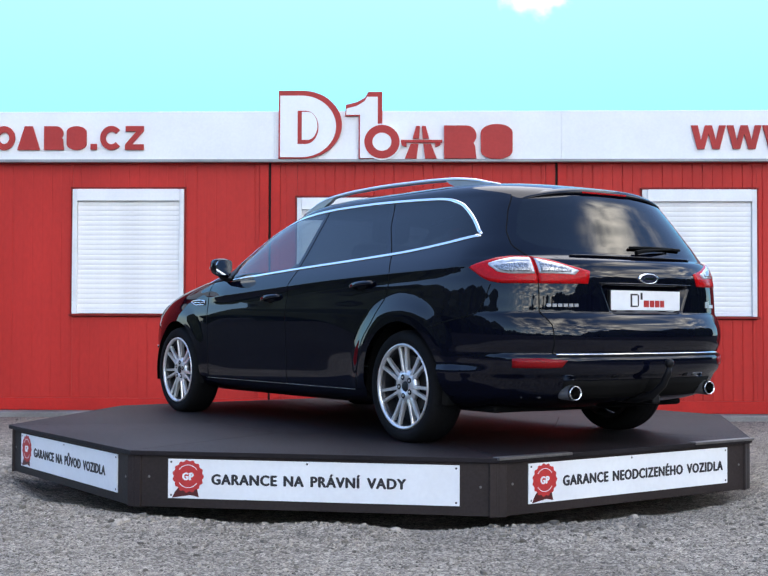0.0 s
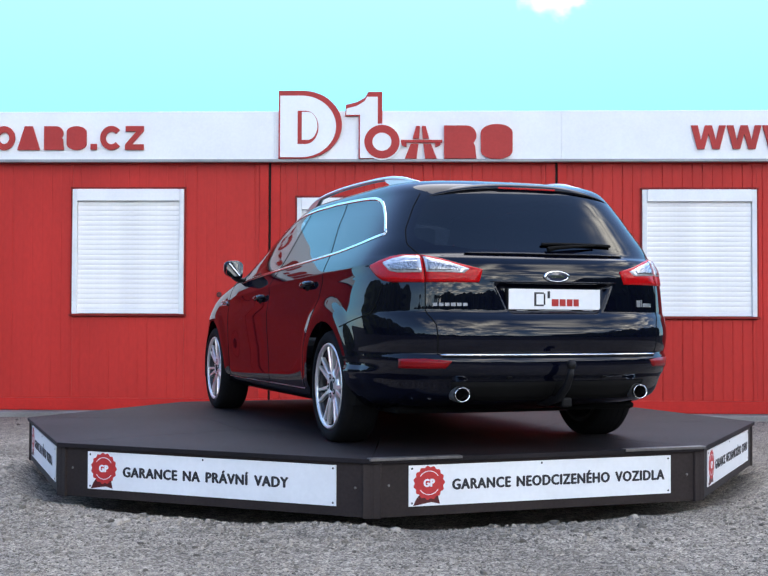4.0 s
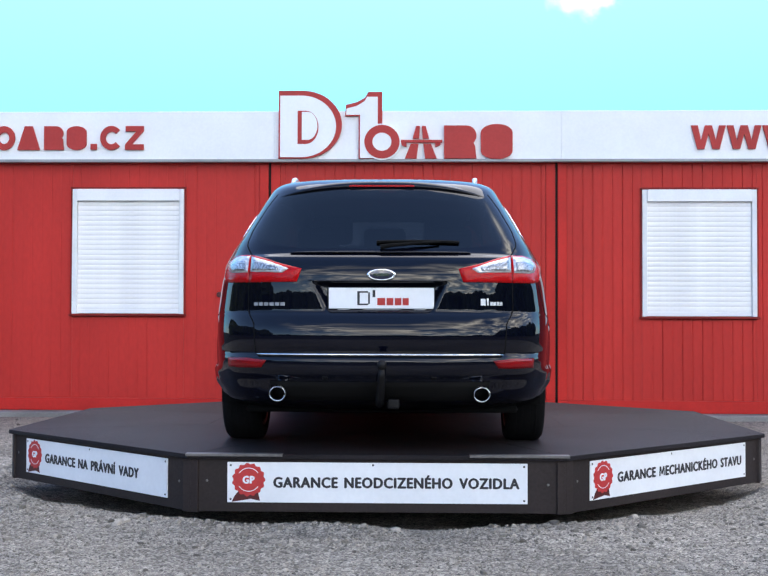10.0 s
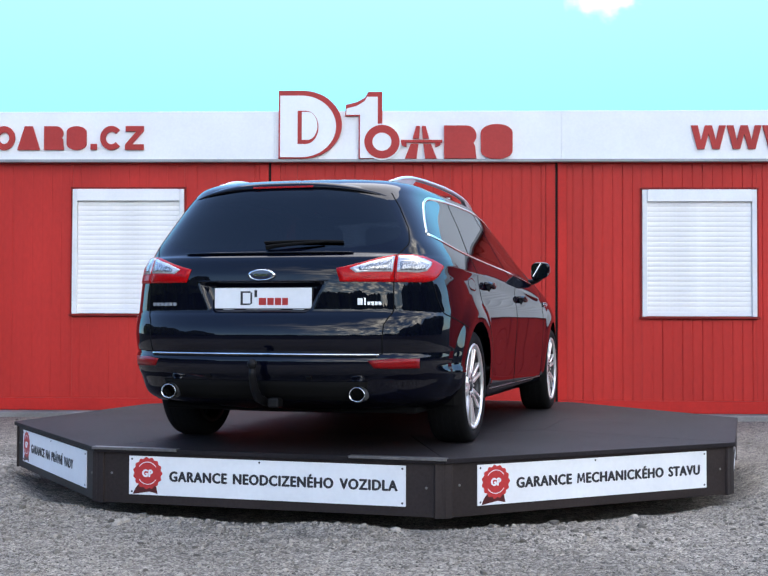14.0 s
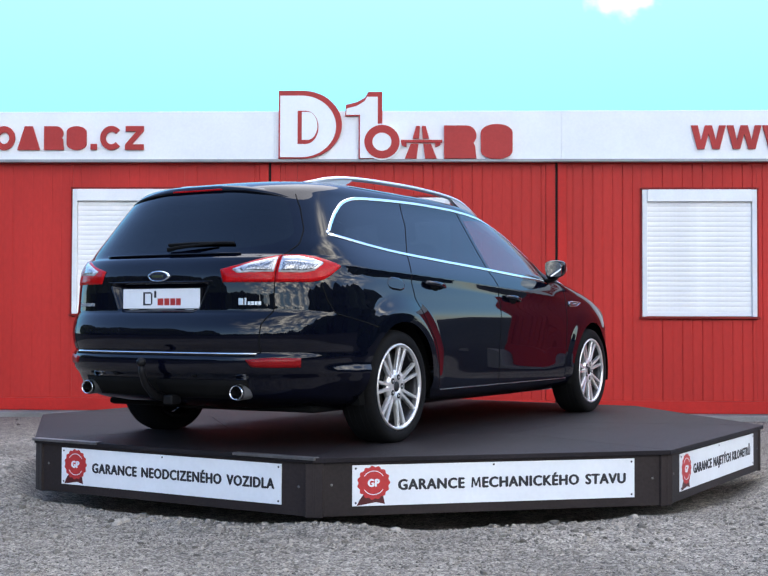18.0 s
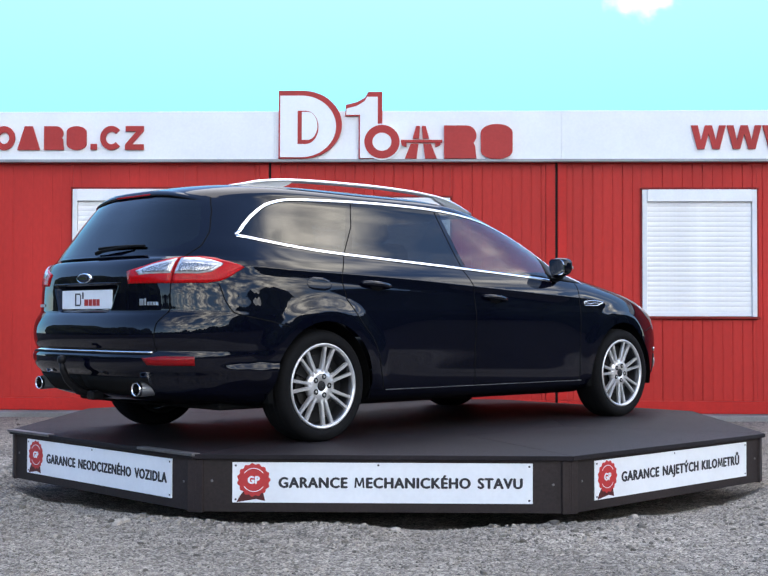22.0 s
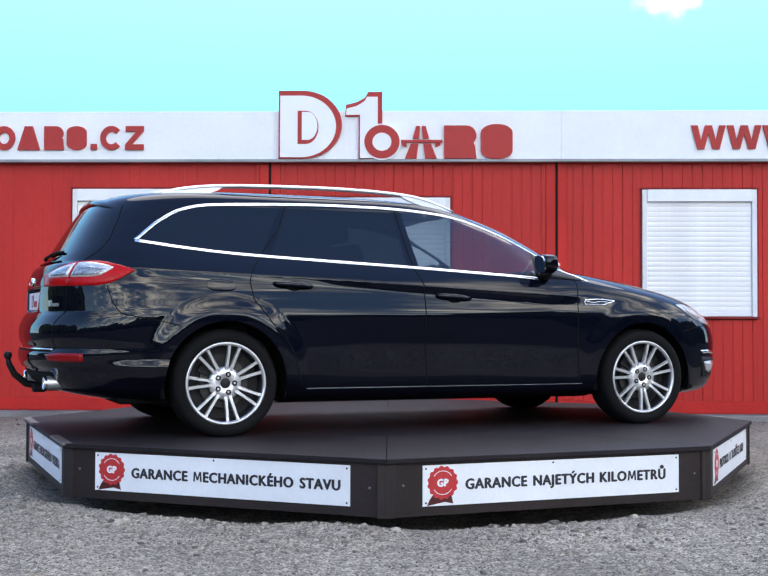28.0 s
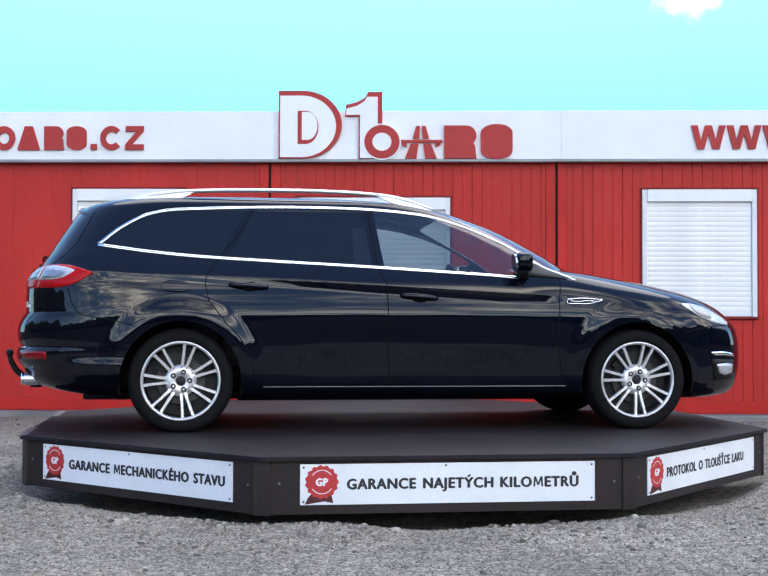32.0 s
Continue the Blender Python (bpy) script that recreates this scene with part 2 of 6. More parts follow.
def add_tube(bm, pts, radius, sides=8, closed=False, flat=1.0, normals=None, cap=True):
    """A rod along a line of points; flat squeezes it along the given normals."""
    pts = [Vector(q) for q in pts]
    n = len(pts)
    rings = []
    for i, q in enumerate(pts):
        a = pts[(i - 1) % n] if closed or i else q
        b = pts[(i + 1) % n] if closed or i < n - 1 else q
        tan = (b - a).normalized()
        nn = Vector(normals[i]) if normals else Vector((0, 0, 1)) if abs(tan.z) < 0.9 else Vector((1, 0, 0))
        u = (nn - tan * nn.dot(tan)).normalized()
        v = tan.cross(u)
        r = radius[i] if isinstance(radius, (list, tuple)) else radius
        rings.append([bm.verts.new(q + u * math.cos(k * math.tau / sides) * r * flat + v * math.sin(k * math.tau / sides) * r) for k in range(sides)])
    for i in range(n if closed else n - 1):
        for k in range(sides):
            bm.faces.new((rings[i][k], rings[i][(k + 1) % sides], rings[(i + 1) % n][(k + 1) % sides], rings[(i + 1) % n][k]))
    if cap and not closed:
        bm.faces.new(rings[0][::-1])
        bm.faces.new(rings[-1])
    bmesh.ops.recalc_face_normals(bm, faces=bm.faces[:])


def add_lathe(bm, profile, axis="y", steps=48, close=False):
    """Turns a profile of (radius, along) round an axis."""
    rings = []
    for r, a in profile:
        ring = []
        for k in range(steps):
            c, s = math.cos(k * math.tau / steps) * r, math.sin(k * math.tau / steps) * r
            ring.append(bm.verts.new((c, a, s) if axis == "y" else (c, s, a) if axis == "z" else (a, c, s)))
        rings.append(ring)
    n = len(rings)
    for i in range(n if close else n - 1):
        for k in range(steps):
            bm.faces.new((rings[i][k], rings[i][(k + 1) % steps], rings[(i + 1) % n][(k + 1) % steps], rings[(i + 1) % n][k]))
    bmesh.ops.recalc_face_normals(bm, faces=bm.faces[:])
    return rings


def word_mesh(text, bold):
    """The mesh of one word at size one, its strokes thickened by laying them down five times, with its width."""
    verts, polys, x = [], [], 0.0
    for n, seg in enumerate(text.split("M")):
        if n:
            # the broad letter between two stretches of text
            pts = [(0, 0), (0.055, 0.70), (0.20, 0.70), (0.365, 0.27), (0.53, 0.70), (0.675, 0.70), (0.73, 0), (0.60, 0), (0.565, 0.46), (0.425, 0.10), (0.305, 0.10), (0.165, 0.46), (0.13, 0)]
            bm = bmesh.new()
            add_prism(bm, pts, -0.5, 0.5)
            o = len(verts)
            bm.verts.index_update()
            verts += [(x + v.co.x, v.co.z, v.co.y) for v in bm.verts]
            polys += [tuple(v.index + o for v in fa.verts) for fa in bm.faces]
            bm.free()
            x += 0.83
        if not seg:
            continue
        cu = bpy.data.curves.new("word", "FONT")
        cu.body = seg
        cu.size = 1.0
        cu.extrude = 0.5
        cu.resolution_u = 3
        cu.space_character = 1.10
        tmp = new("word", cu)
        bpy.context.view_layer.update()
        src = bpy.data.meshes.new_from_object(tmp.evaluated_get(bpy.context.evaluated_depsgraph_get()))
        bpy.data.objects.remove(tmp)
        co = np.empty(len(src.vertices) * 3)
        src.vertices.foreach_get("co", co)
        co = co.reshape(-1, 3)
        co[:, 0] += x + bold - co[:, 0].min()
        faces = [tuple(p.vertices) for p in src.polygons]
        bpy.data.meshes.remove(src)
        for k, (dx, dy) in enumerate(((0.0, 0.0), (-bold, 0.0), (bold, 0.0), (0.0, bold * 0.6), (0.0, -bold * 0.6))):
            o = len(verts)
            verts += [tuple(v) for v in co * np.array((1, 1, 1 - 0.08 * k)) + np.array((dx, dy, 0))]
            polys += [tuple(v + o for v in fa) for fa in faces]
        x = float(co[:, 0].max()) + bold + 0.10
    co = np.array(verts, float)
    me = bpy.data.meshes.new("word")
    me.from_pydata([tuple(map(float, v)) for v in co], [], polys)
    return me, co, float(co[:, 0].max())


def lettering(name, text, height, width, mat, parent, m, bold=0.0, depth=0.0015, gap=0.48):
    """Written words, each a thin mesh, scaled to the given cap height and whole width, standing in x and z."""
    words = [word_mesh(w, bold) for w in text.split()]
    sx = width / (sum(w for _, _, w in words) + gap * (len(words) - 1))
    x = 0.0
    for me, co, w in words:
        q = np.empty_like(co)
        q[:, 0] = x + co[:, 0] * sx
        q[:, 1] = -co[:, 2] * depth * 2
        q[:, 2] = co[:, 1] / 0.70 * height
        me.vertices.foreach_set("co", q.ravel())
        me.materials.clear()
        me.update()
        ob = mesh_part(name, me, mat, parent)
        ob.matrix_basis = m
        x += (w + gap) * sx


# ---- ground ----
def ground_height(x, y):
    z = 0.020 * (noise.noise(Vector((x * 0.45, y * 0.45, 0))) + 0.6 * noise.noise(Vector((x * 1.7, y * 1.7, 3))))
    r = math.hypot(x, y)
    if 2.0 < r < 3.4 and y < 0.6:                       # loose gravel pushed up in front of the stand
        z += 0.055 * math.exp(-((r - 2.80) / 0.26) ** 2) * (0.45 + noise.noise(Vector((x * 2.6, y * 2.6, 9))))
    if r < 2.5:
        z -= 0.09 * min(1, (2.5 - r) / 0.22)
    return z * max(0.0, 1 - max(0, r - 14) / 20)


def build_ground():
    xs = [-900, -300, -100, -50, -25, -14, -9] + [-6 + 0.1 * k for k in range(121)] + [9, 14, 25, 50, 100, 300, 900]
    ys = [-900, -300, -100, -40, -20, -12, -9] + [-7 + 0.1 * k for k in range(116)] + [6, 9, 14, 25, 60, 150, 400, 900]
    verts = [(x, y, ground_height(x, y)) for y in ys for x in xs]
    n = len(xs)
    faces = [(j * n + i, j * n + i + 1, (j + 1) * n + i + 1, (j + 1) * n + i) for j in range(len(ys) - 1) for i in range(n - 1)]
    m = bpy.data.materials.new("gravel")
    m.use_nodes = True
    nt = m.node_tree
    b = nt.nodes["Principled BSDF"]
    b.inputs["Roughness"].default_value = 0.95
    b.inputs["Specular IOR Level"].default_value = 0.2
    coord = nt.nodes.new("ShaderNodeTexCoord")
    vor = nt.nodes.new("ShaderNodeTexVoronoi")
    vor.inputs["Scale"].default_value = 120
    nt.links.new(coord.outputs["Object"], vor.inputs["Vector"])
    n1 = nt.nodes.new("ShaderNodeTexNoise")
    n1.inputs["Scale"].default_value = 0.9
    n1.inputs["Detail"].default_value = 6
    nt.links.new(coord.outputs["Object"], n1.inputs["Vector"])
    hsv = nt.nodes.new("ShaderNodeSeparateColor")
    nt.links.new(vor.outputs["Color"], hsv.inputs[0])
    ramp = nt.nodes.new("ShaderNodeValToRGB")
    cr = ramp.color_ramp
    cr.elements[0].position, cr.elements[0].color = 0.0, (0.089, 0.080, 0.071, 1)
    cr.elements[1].position, cr.elements[1].color = 1.0, (0.465, 0.418, 0.345, 1)
    e = cr.elements.new(0.5)
    e.color = (0.235, 0.209, 0.175, 1)
    nt.links.new(hsv.outputs[0], ramp.inputs[0])
    mr = nt.nodes.new("ShaderNodeMapRange")
    mr.inputs["From Min"].default_value, mr.inputs["From Max"].default_value = 0.3, 0.7
    mr.inputs["To Min"].default_value, mr.inputs["To Max"].default_value = 0.74, 1.26
    nt.links.new(n1.outputs["Fac"], mr.inputs["Value"])
    n2 = nt.nodes.new("ShaderNodeTexNoise")
    n2.inputs["Scale"].default_value = 17
    n2.inputs["Detail"].default_value = 5
    nt.links.new(coord.outputs["Object"], n2.inputs["Vector"])
    mr2 = nt.nodes.new("ShaderNodeMapRange")
    mr2.inputs["From Min"].default_value, mr2.inputs["From Max"].default_value = 0.3, 0.7
    mr2.inputs["To Min"].default_value, mr2.inputs["To Max"].default_value = 0.66, 1.40
    nt.links.new(n2.outputs["Fac"], mr2.inputs["Value"])
    both = nt.nodes.new("ShaderNodeMath")
    both.operation = "MULTIPLY"
    nt.links.new(mr.outputs[0], both.inputs[0])
    nt.links.new(mr2.outputs[0], both.inputs[1])
    sc = nt.nodes.new("ShaderNodeVectorMath")
    sc.operation = "SCALE"
    nt.links.new(ramp.outputs[0], sc.inputs[0])
    nt.links.new(both.outputs[0], sc.inputs["Scale"])
    # unseen, past a ragged edge, gravel is darkened so the car reflects dark ground
    far = nt.nodes.new("ShaderNodeVectorMath")
    far.operation = "LENGTH"
    nt.links.new(coord.outputs["Object"], far.inputs[0])
    rag = nt.nodes.new("ShaderNodeMath")
    rag.operation = "MULTIPLY_ADD"
    rag.inputs[1].default_value = 1.2
    nt.links.new(n1.outputs["Fac"], rag.inputs[0])
    nt.links.new(far.outputs["Value"], rag.inputs[2])
    dark_mask = nt.nodes.new("ShaderNodeMapRange")
    dark_mask.inputs["From Min"].default_value, dark_mask.inputs["From Max"].default_value = 7.2, 7.5
    nt.links.new(rag.outputs[0], dark_mask.inputs["Value"])
    dark_gravel = nt.nodes.new("ShaderNodeVectorMath")
    dark_gravel.operation = "SCALE"
    nt.links.new(sc.outputs[0], dark_gravel.inputs[0])
    dark_gravel.inputs["Scale"].default_value = 0.17
    lay = nt.nodes.new("ShaderNodeMix")
    lay.data_type = "RGBA"
    nt.links.new(dark_mask.outputs[0], lay.inputs["Factor"])
    nt.links.new(sc.outputs[0], lay.inputs["A"])
    nt.links.new(dark_gravel.outputs[0], lay.inputs["B"])
    nt.links.new(lay.outputs["Result"], b.inputs["Base Color"])
    bu = nt.nodes.new("ShaderNodeBump")
    bu.inputs["Strength"].default_value = 0.9
    bu.inputs["Distance"].default_value = 0.012
    bu.invert = True
    nt.links.new(vor.outputs["Distance"], bu.inputs["Height"])
    nt.links.new(bu.outputs[0], b.inputs["Normal"])
    M["gravel"] = m
    g = raw("ground", verts, faces, "gravel", smooth=True)
    tagged(g, "grey crushed-stone gravel yard, uneven and loose", "ground", kind="structure")

    # loose stones over the near gravel
    rnd = random.Random(4)
    vs, fs = [], []
    for k in range(38000):
        if k < 32000:
            x, y = rnd.uniform(-2.9, 2.9), rnd.uniform(-4.9, -1.2)
        else:
            x, y = rnd.choice((-1, 1)) * rnd.uniform(1.6, 4.2), rnd.uniform(-2.5, 4.0)
        if math.hypot(x, y) < 2.42:
            continue
        s = rnd.uniform(0.003, 0.0085) * (2.6 if rnd.random() < 0.025 else 1)
        z = ground_height(x, y)
        o = len(vs)
        turn = rnd.uniform(0, math.tau)
        lift = (-0.3, 0.45)
        for lev in range(2):
            for a in range(4):
                r = s * rnd.uniform(0.75, 1.2) * (1.0, 0.72)[lev]
                b = turn + a * 1.571 + rnd.uniform(-0.25, 0.25)
                vs.append((x + r * math.cos(b), y + r * math.sin(b), z + s * (lift[lev] + rnd.uniform(-0.15, 0.15))))
        vs.append((x, y, z + s * rnd.uniform(0.6, 0.8)))
        for a in range(4):
            fs += [(o + a, o + (a + 1) % 4, o + 4 + (a + 1) % 4, o + 4 + a), (o + 4 + a, o + 4 + (a + 1) % 4, o + 8)]
    # coarser lumps in the loose bank before the stand
    for k in range(3000):
        clod = k >= 2900
        a, r0 = radians(rnd.uniform(185, 355)), rnd.uniform(2.52, 2.85) if clod else rnd.uniform(2.46, 3.3)
        x, y = r0 * math.cos(a), r0 * math.sin(a)
        if noise.noise(Vector((x * 3.1, y * 3.1, 5))) < 0.05:
            continue
        s = rnd.uniform(0.010, 0.036) if clod else rnd.uniform(0.005, 0.015) * (1.7 if rnd.random() < 0.06 else 1)
        z = ground_height(x, y)
        o = len(vs)
        turn = rnd.uniform(0, math.tau)
        for lev in range(2):
            for a in range(5):
                r = s * rnd.uniform(0.7, 1.25) * (1.0, 0.68)[lev]
                b = turn + a * 1.2566 + rnd.uniform(-0.25, 0.25)
                vs.append((x + r * math.cos(b), y + r * math.sin(b), z + s * ((-0.3, 0.4)[lev] + rnd.uniform(-0.18, 0.18))))
        vs.append((x, y, z + s * rnd.uniform(0.5, 0.8)))
        for a in range(5):
            fs += [(o + a, o + (a + 1) % 5, o + 5 + (a + 1) % 5, o + 5 + a), (o + 5 + a, o + 5 + (a + 1) % 5, o + 10)]
    M["stones"] = material("gravel_stones", (0.246, 0.221, 0.185), 0.95, island=0.6, grain=0.2, grain_scale=150, spec=0.2)
    tagged(raw("gravel_stones", vs, fs, "stones"), "loose grey crushed stones scattered on the yard", "gravel", kind="stuff")


build_ground()

# ---- office cabins ----
WALL = Matrix.Translation((EYE.x + math.sin(radians(2)) * 13.05, EYE.y + math.cos(radians(2)) * 13.05, 0)) @ pose(0, 0, 0, 0, 0, -2)
BASE, EAVE, FASCIA_LOW, FASCIA_TOP = 0.065, 2.72, 2.672, 3.208
SEAMS = [-7.674, -4.668, -1.662, 1.344, 4.350, 7.356]


def ribbed_panel(x0, x1, z0, z1, ribs):
    """A painted steel sheet with narrow pressed grooves at the given places and of the given depths."""
    half = 0.007
    line = [(x0, 0.0)]
    for r, depth in ribs:
        if x0 + 0.02 < r < x1 - 0.02:
            line += [(r - half, 0.0), (r - half * 0.5, depth), (r + half * 0.5, depth), (r + half, 0.0)]
    line.append((x1, 0.0))
    bm = bmesh.new()
    lo = [bm.verts.new((x, y, z0)) for x, y in line]
    hi = [bm.verts.new((x, y, z1)) for x, y in line]
    for a in range(len(line) - 1):
        bm.faces.new((lo[a], lo[a + 1], hi[a + 1], hi[a]))
    b0, b1 = bm.verts.new((x0, 0.05, z0)), bm.verts.new((x1, 0.05, z0))
    c0, c1 = bm.verts.new((x0, 0.05, z1)), bm.verts.new((x1, 0.05, z1))
    bm.faces.new((b1, b0, c0, c1))
    bm.faces.new((lo[0], hi[0], c0, b0))
    bm.faces.new((lo[-1], b1, c1, hi[-1]))
    bm.faces.new(hi + [c1, c0])
    bm.faces.new(lo[::-1] + [b0, b1])
    bmesh.ops.recalc_face_normals(bm, faces=bm.faces[:])
    return bm


def shuttered_window(parent, x0, x1, z0, z1, double=False):
    """A white window frame with its roller shutter let down."""
    win = thing("window_1")
    win.parent = parent
    tagged(win, "white window with its roller shutter closed")
    fr = 0.05
    for name, lo, hi in (("window_frame", (x0, -0.035, z0), (x0 + fr, 0.05, z1)), ("window_frame", (x1 - fr, -0.035, z0), (x1, 0.05, z1)), ("shutter_box", (x0 + fr + 0.001, -0.045, z1 - 0.125), (x1 - fr - 0.001, 0.05, z1)), ("bottom_rail", (x0 + fr + 0.001, -0.02, z0 + 0.004), (x1 - fr - 0.001, 0.04, z0 + 0.05))):
        part(name, box(lo, hi, 0.004), "window_grey" if name == "window_frame" else "white_trim", win)
    # sill and edge strips carry the window's shadow line as dark colour
    part("window_sill", box((x0 - 0.03, -0.042, z0 - 0.022), (x1 + 0.03, 0.05, z0 - 0.001), 0.004), "red_shadow", win, "red sill in the painted shadow tone")
    for xa, xb in ((x0 - 0.022, x0 - 0.001), (x1 + 0.001, x1 + 0.022)):
        part("side_shadow", box((xa, -0.012, z0), (xb, 0.0, z1), 0.003), "red_shadow", win)
    part("head_shadow", box((x0 - 0.02, -0.04, z1 + 0.001), (x1 + 0.02, 0.05, z1 + 0.022), 0.003), "red_shadow", win)
    if double:
        xm = (x0 + x1) / 2
        part("mullion", box((xm - 0.035, -0.03, z0 + 0.05), (xm + 0.035, 0.05, z1 - 0.125), 0.004), "white_trim", win)
    count = round((z1 - z0 - 0.18) / 0.052)
    step = (z1 - z0 - 0.18) / count
    sections = [(x0 + fr, x1 - fr)] if not double else [(x0 + fr, (x0 + x1) / 2 - 0.036), ((x0 + x1) / 2 + 0.036, x1 - fr)]
    for xa, xb in sections:
        me = None
        for k in range(count):
            zz = z0 + 0.052 + k * step
            if me is None:
                bm = bmesh.new()
                prof = [(0.0, 0.0), (-0.0025, 0.007), (-0.004, step * 0.35), (-0.004, step * 0.6), (-0.0025, step - 0.007), (0.0, step)]
                ra = [bm.verts.new((xa + 0.002, y, z)) for y, z in prof]
                rb = [bm.verts.new((xb - 0.002, y, z)) for y, z in prof]
                for i in range(len(prof) - 1):
                    bm.faces.new((ra[i], rb[i], rb[i + 1], ra[i + 1]))
                ob = part("slat", bm, "shutter", win)
                me = ob.data
            else:
                ob = new("slat", me)
                ob.parent = win
            ob.location = (0, 0, zz)
        part("backing", box((xa, 0.02, z0 + 0.05), (xb, 0.05, z1 - 0.126)), "white_trim", win)


def cabin(x0, x1, windows, seed, deep):
    """One office cabin of the row: a steel frame with ribbed sheet panels."""
    rnd = random.Random(seed)
    th = thing("office_cabin", WALL, "red painted steel office cabin with ribbed walls", "building", "row of red office cabins")
    g = 0.013
    part("corner_post", box((x0 + g, -0.012, BASE + 0.13), (x0 + 0.11, 0.1, EAVE - 0.06), 0.004), "red_frame", th)
    part("corner_post", box((x1 - 0.11, -0.012, BASE + 0.13), (x1 - g, 0.1, EAVE - 0.06), 0.004), "red_frame", th)
    part("bottom_beam", box((x0 + g, -0.016, BASE), (x1 - g, 0.12, BASE + 0.128), 0.005), "red_frame", th)
    part("top_beam", box((x0 + g, -0.012, EAVE - 0.058), (x1 - g, 0.12, EAVE), 0.005), "red_frame", th)
    part("side_wall", box((x0 + g, 0.121, BASE), (x0 + 0.09, 5.9, EAVE)), "red_wall", th)
    part("side_wall", box((x1 - 0.09, 0.121, BASE), (x1 - g, 5.9, EAVE)), "red_wall", th)
    part("back_wall", box((x0 + 0.091, 5.8, BASE), (x1 - 0.091, 5.9, EAVE)), "red_wall", th)
    part("roof", box((x0 + g, -0.01, EAVE + 0.002), (x1 - g, 5.9, EAVE + 0.07), 0.01), "roof", th)
    part("floor", box((x0 + 0.091, 0.121, BASE), (x1 - 0.091, 5.79, BASE + 0.1)), "roof", th)
    ribs = []
    x = x0 + 0.17
    while x < x1 - 0.12:
        ribs.append((x, deep * rnd.choice((0.35, 0.6, 0.8, 1.0, 1.5))))
        x += 0.103
    edges = [x0 + 0.111]
    for wx0, wx1, wz0, wz1 in windows:
        edges += [wx0, wx1]
    edges.append(x1 - 0.111)
    for k in range(len(edges) - 1):
        xa, xb = edges[k], edges[k + 1]
        if k % 2 == 0:
            cuts = [xa, xb] if xb - xa < 1.3 else [xa, (xa + xb) / 2, xb]
            for a, b in zip(cuts, cuts[1:]):
                part("wall_panel", ribbed_panel(a + 0.001, b - 0.001, BASE + 0.129, EAVE - 0.059, ribs), "red_wall", th)
        else:
            wz0, wz1 = windows[k // 2][2:]
            part("wall_panel", ribbed_panel(xa + 0.001, xb - 0.001, BASE + 0.129, wz0 - 0.03, ribs), "red_wall", th)
            part("wall_panel", ribbed_panel(xa + 0.001, xb - 0.001, wz1 + 0.024, EAVE - 0.059, ribs), "red_wall", th)
            shuttered_window(th, xa + 0.001, xb - 0.001, wz0, wz1, double=xb - xa > 1.4)
    return th


def build_cabins():
    cabin(SEAMS[0], SEAMS[1], [], 5, 0.004)
    cabin(SEAMS[1], SEAMS[2], [(-3.752, -2.566, 1.079, 2.397)], 1, 0.0022)
    cabin(SEAMS[2], SEAMS[3], [(-1.372, 0.235, 0.86, 2.305)], 2, 0.006)
    cabin(SEAMS[3], SEAMS[4], [(2.23, 3.412, 1.068, 2.39)], 3, 0.0065)
    cabin(SEAMS[4], SEAMS[5], [], 6, 0.006)
    # dark joints between the cabins
    for k, x in enumerate(SEAMS[1:-1]):
        j = part("joint_strip", box((x - 0.0125, 0.02, BASE), (x + 0.0125, 0.09, EAVE)), "plastic")
        j.matrix_world = WALL
        tagged(j, "black sealing strip between two red cabins", "joint strip", "joints between the cabins")
    # fascia board over all cabins
    fa = thing("fascia_sign", WALL, "long white fascia board above red cabins with a grey drip edge", "sign board")
    xs = [-7.6, -4.6, -1.61, 1.39, 4.39, 7.4]
    for a, b in zip(xs, xs[1:]):
        part("panel", box((a + 0.001, -0.085, FASCIA_LOW + 0.03), (b - 0.001, -0.03, FASCIA_TOP), 0.003), "fascia", fa)
        part("drip_edge", box((a + 0.001, -0.11, FASCIA_LOW), (b - 0.001, -0.02, FASCIA_LOW + 0.029), 0.004), "grey_drip", fa, "grey metal drip edge")
    for k in range(11):
        x = -7.3 + 1.46 * k
        part("bracket", box((x - 0.02, -0.029, EAVE + 0.08), (x + 0.02, 0.25, EAVE + 0.12)), "grey_drip", fa)
        part("bracket_post", box((x - 0.02, 0.21, EAVE + 0.071), (x + 0.02, 0.25, EAVE + 0.079)), "grey_drip", fa)
    # foundation strip
    f = part("foundation", box((-7.7, -0.25, -0.05), (7.4, 6.0, BASE - 0.004), 0.01), "concrete")
    f.matrix_world = WALL
    tagged(f, "pale concrete strip on which the cabins stand", "foundation", kind="structure")


build_cabins()


def build_wall_outlet():
    th = thing("wall_outlet", WALL @ Matrix.Translation((-2.192, 0, 1.285)), "small round dark outlet on a red cabin wall", "outlet")
    bm = bmesh.new()
    add_lathe(bm, [(0.0005, -0.010), (0.018, -0.012), (0.026, -0.010), (0.030, -0.001)], steps=20)
    part("cover", bm, "seal_dark", th)
    bm = bmesh.new()
    add_lathe(bm, [(0.030, -0.004), (0.042, -0.004), (0.044, -0.0005)], steps=24)
    part("flange", bm, "red_frame", th)


build_wall_outlet()

# ---- lettering and emblem on the fascia ----
FY = -0.0855


def arc(cx, cz, rx, rz, a0, a1, n=20):
    return [(cx + rx * math.cos(radians(a0 + (a1 - a0) * k / n)), cz + rz * math.sin(radians(a0 + (a1 - a0) * k / n))) for k in range(n + 1)]


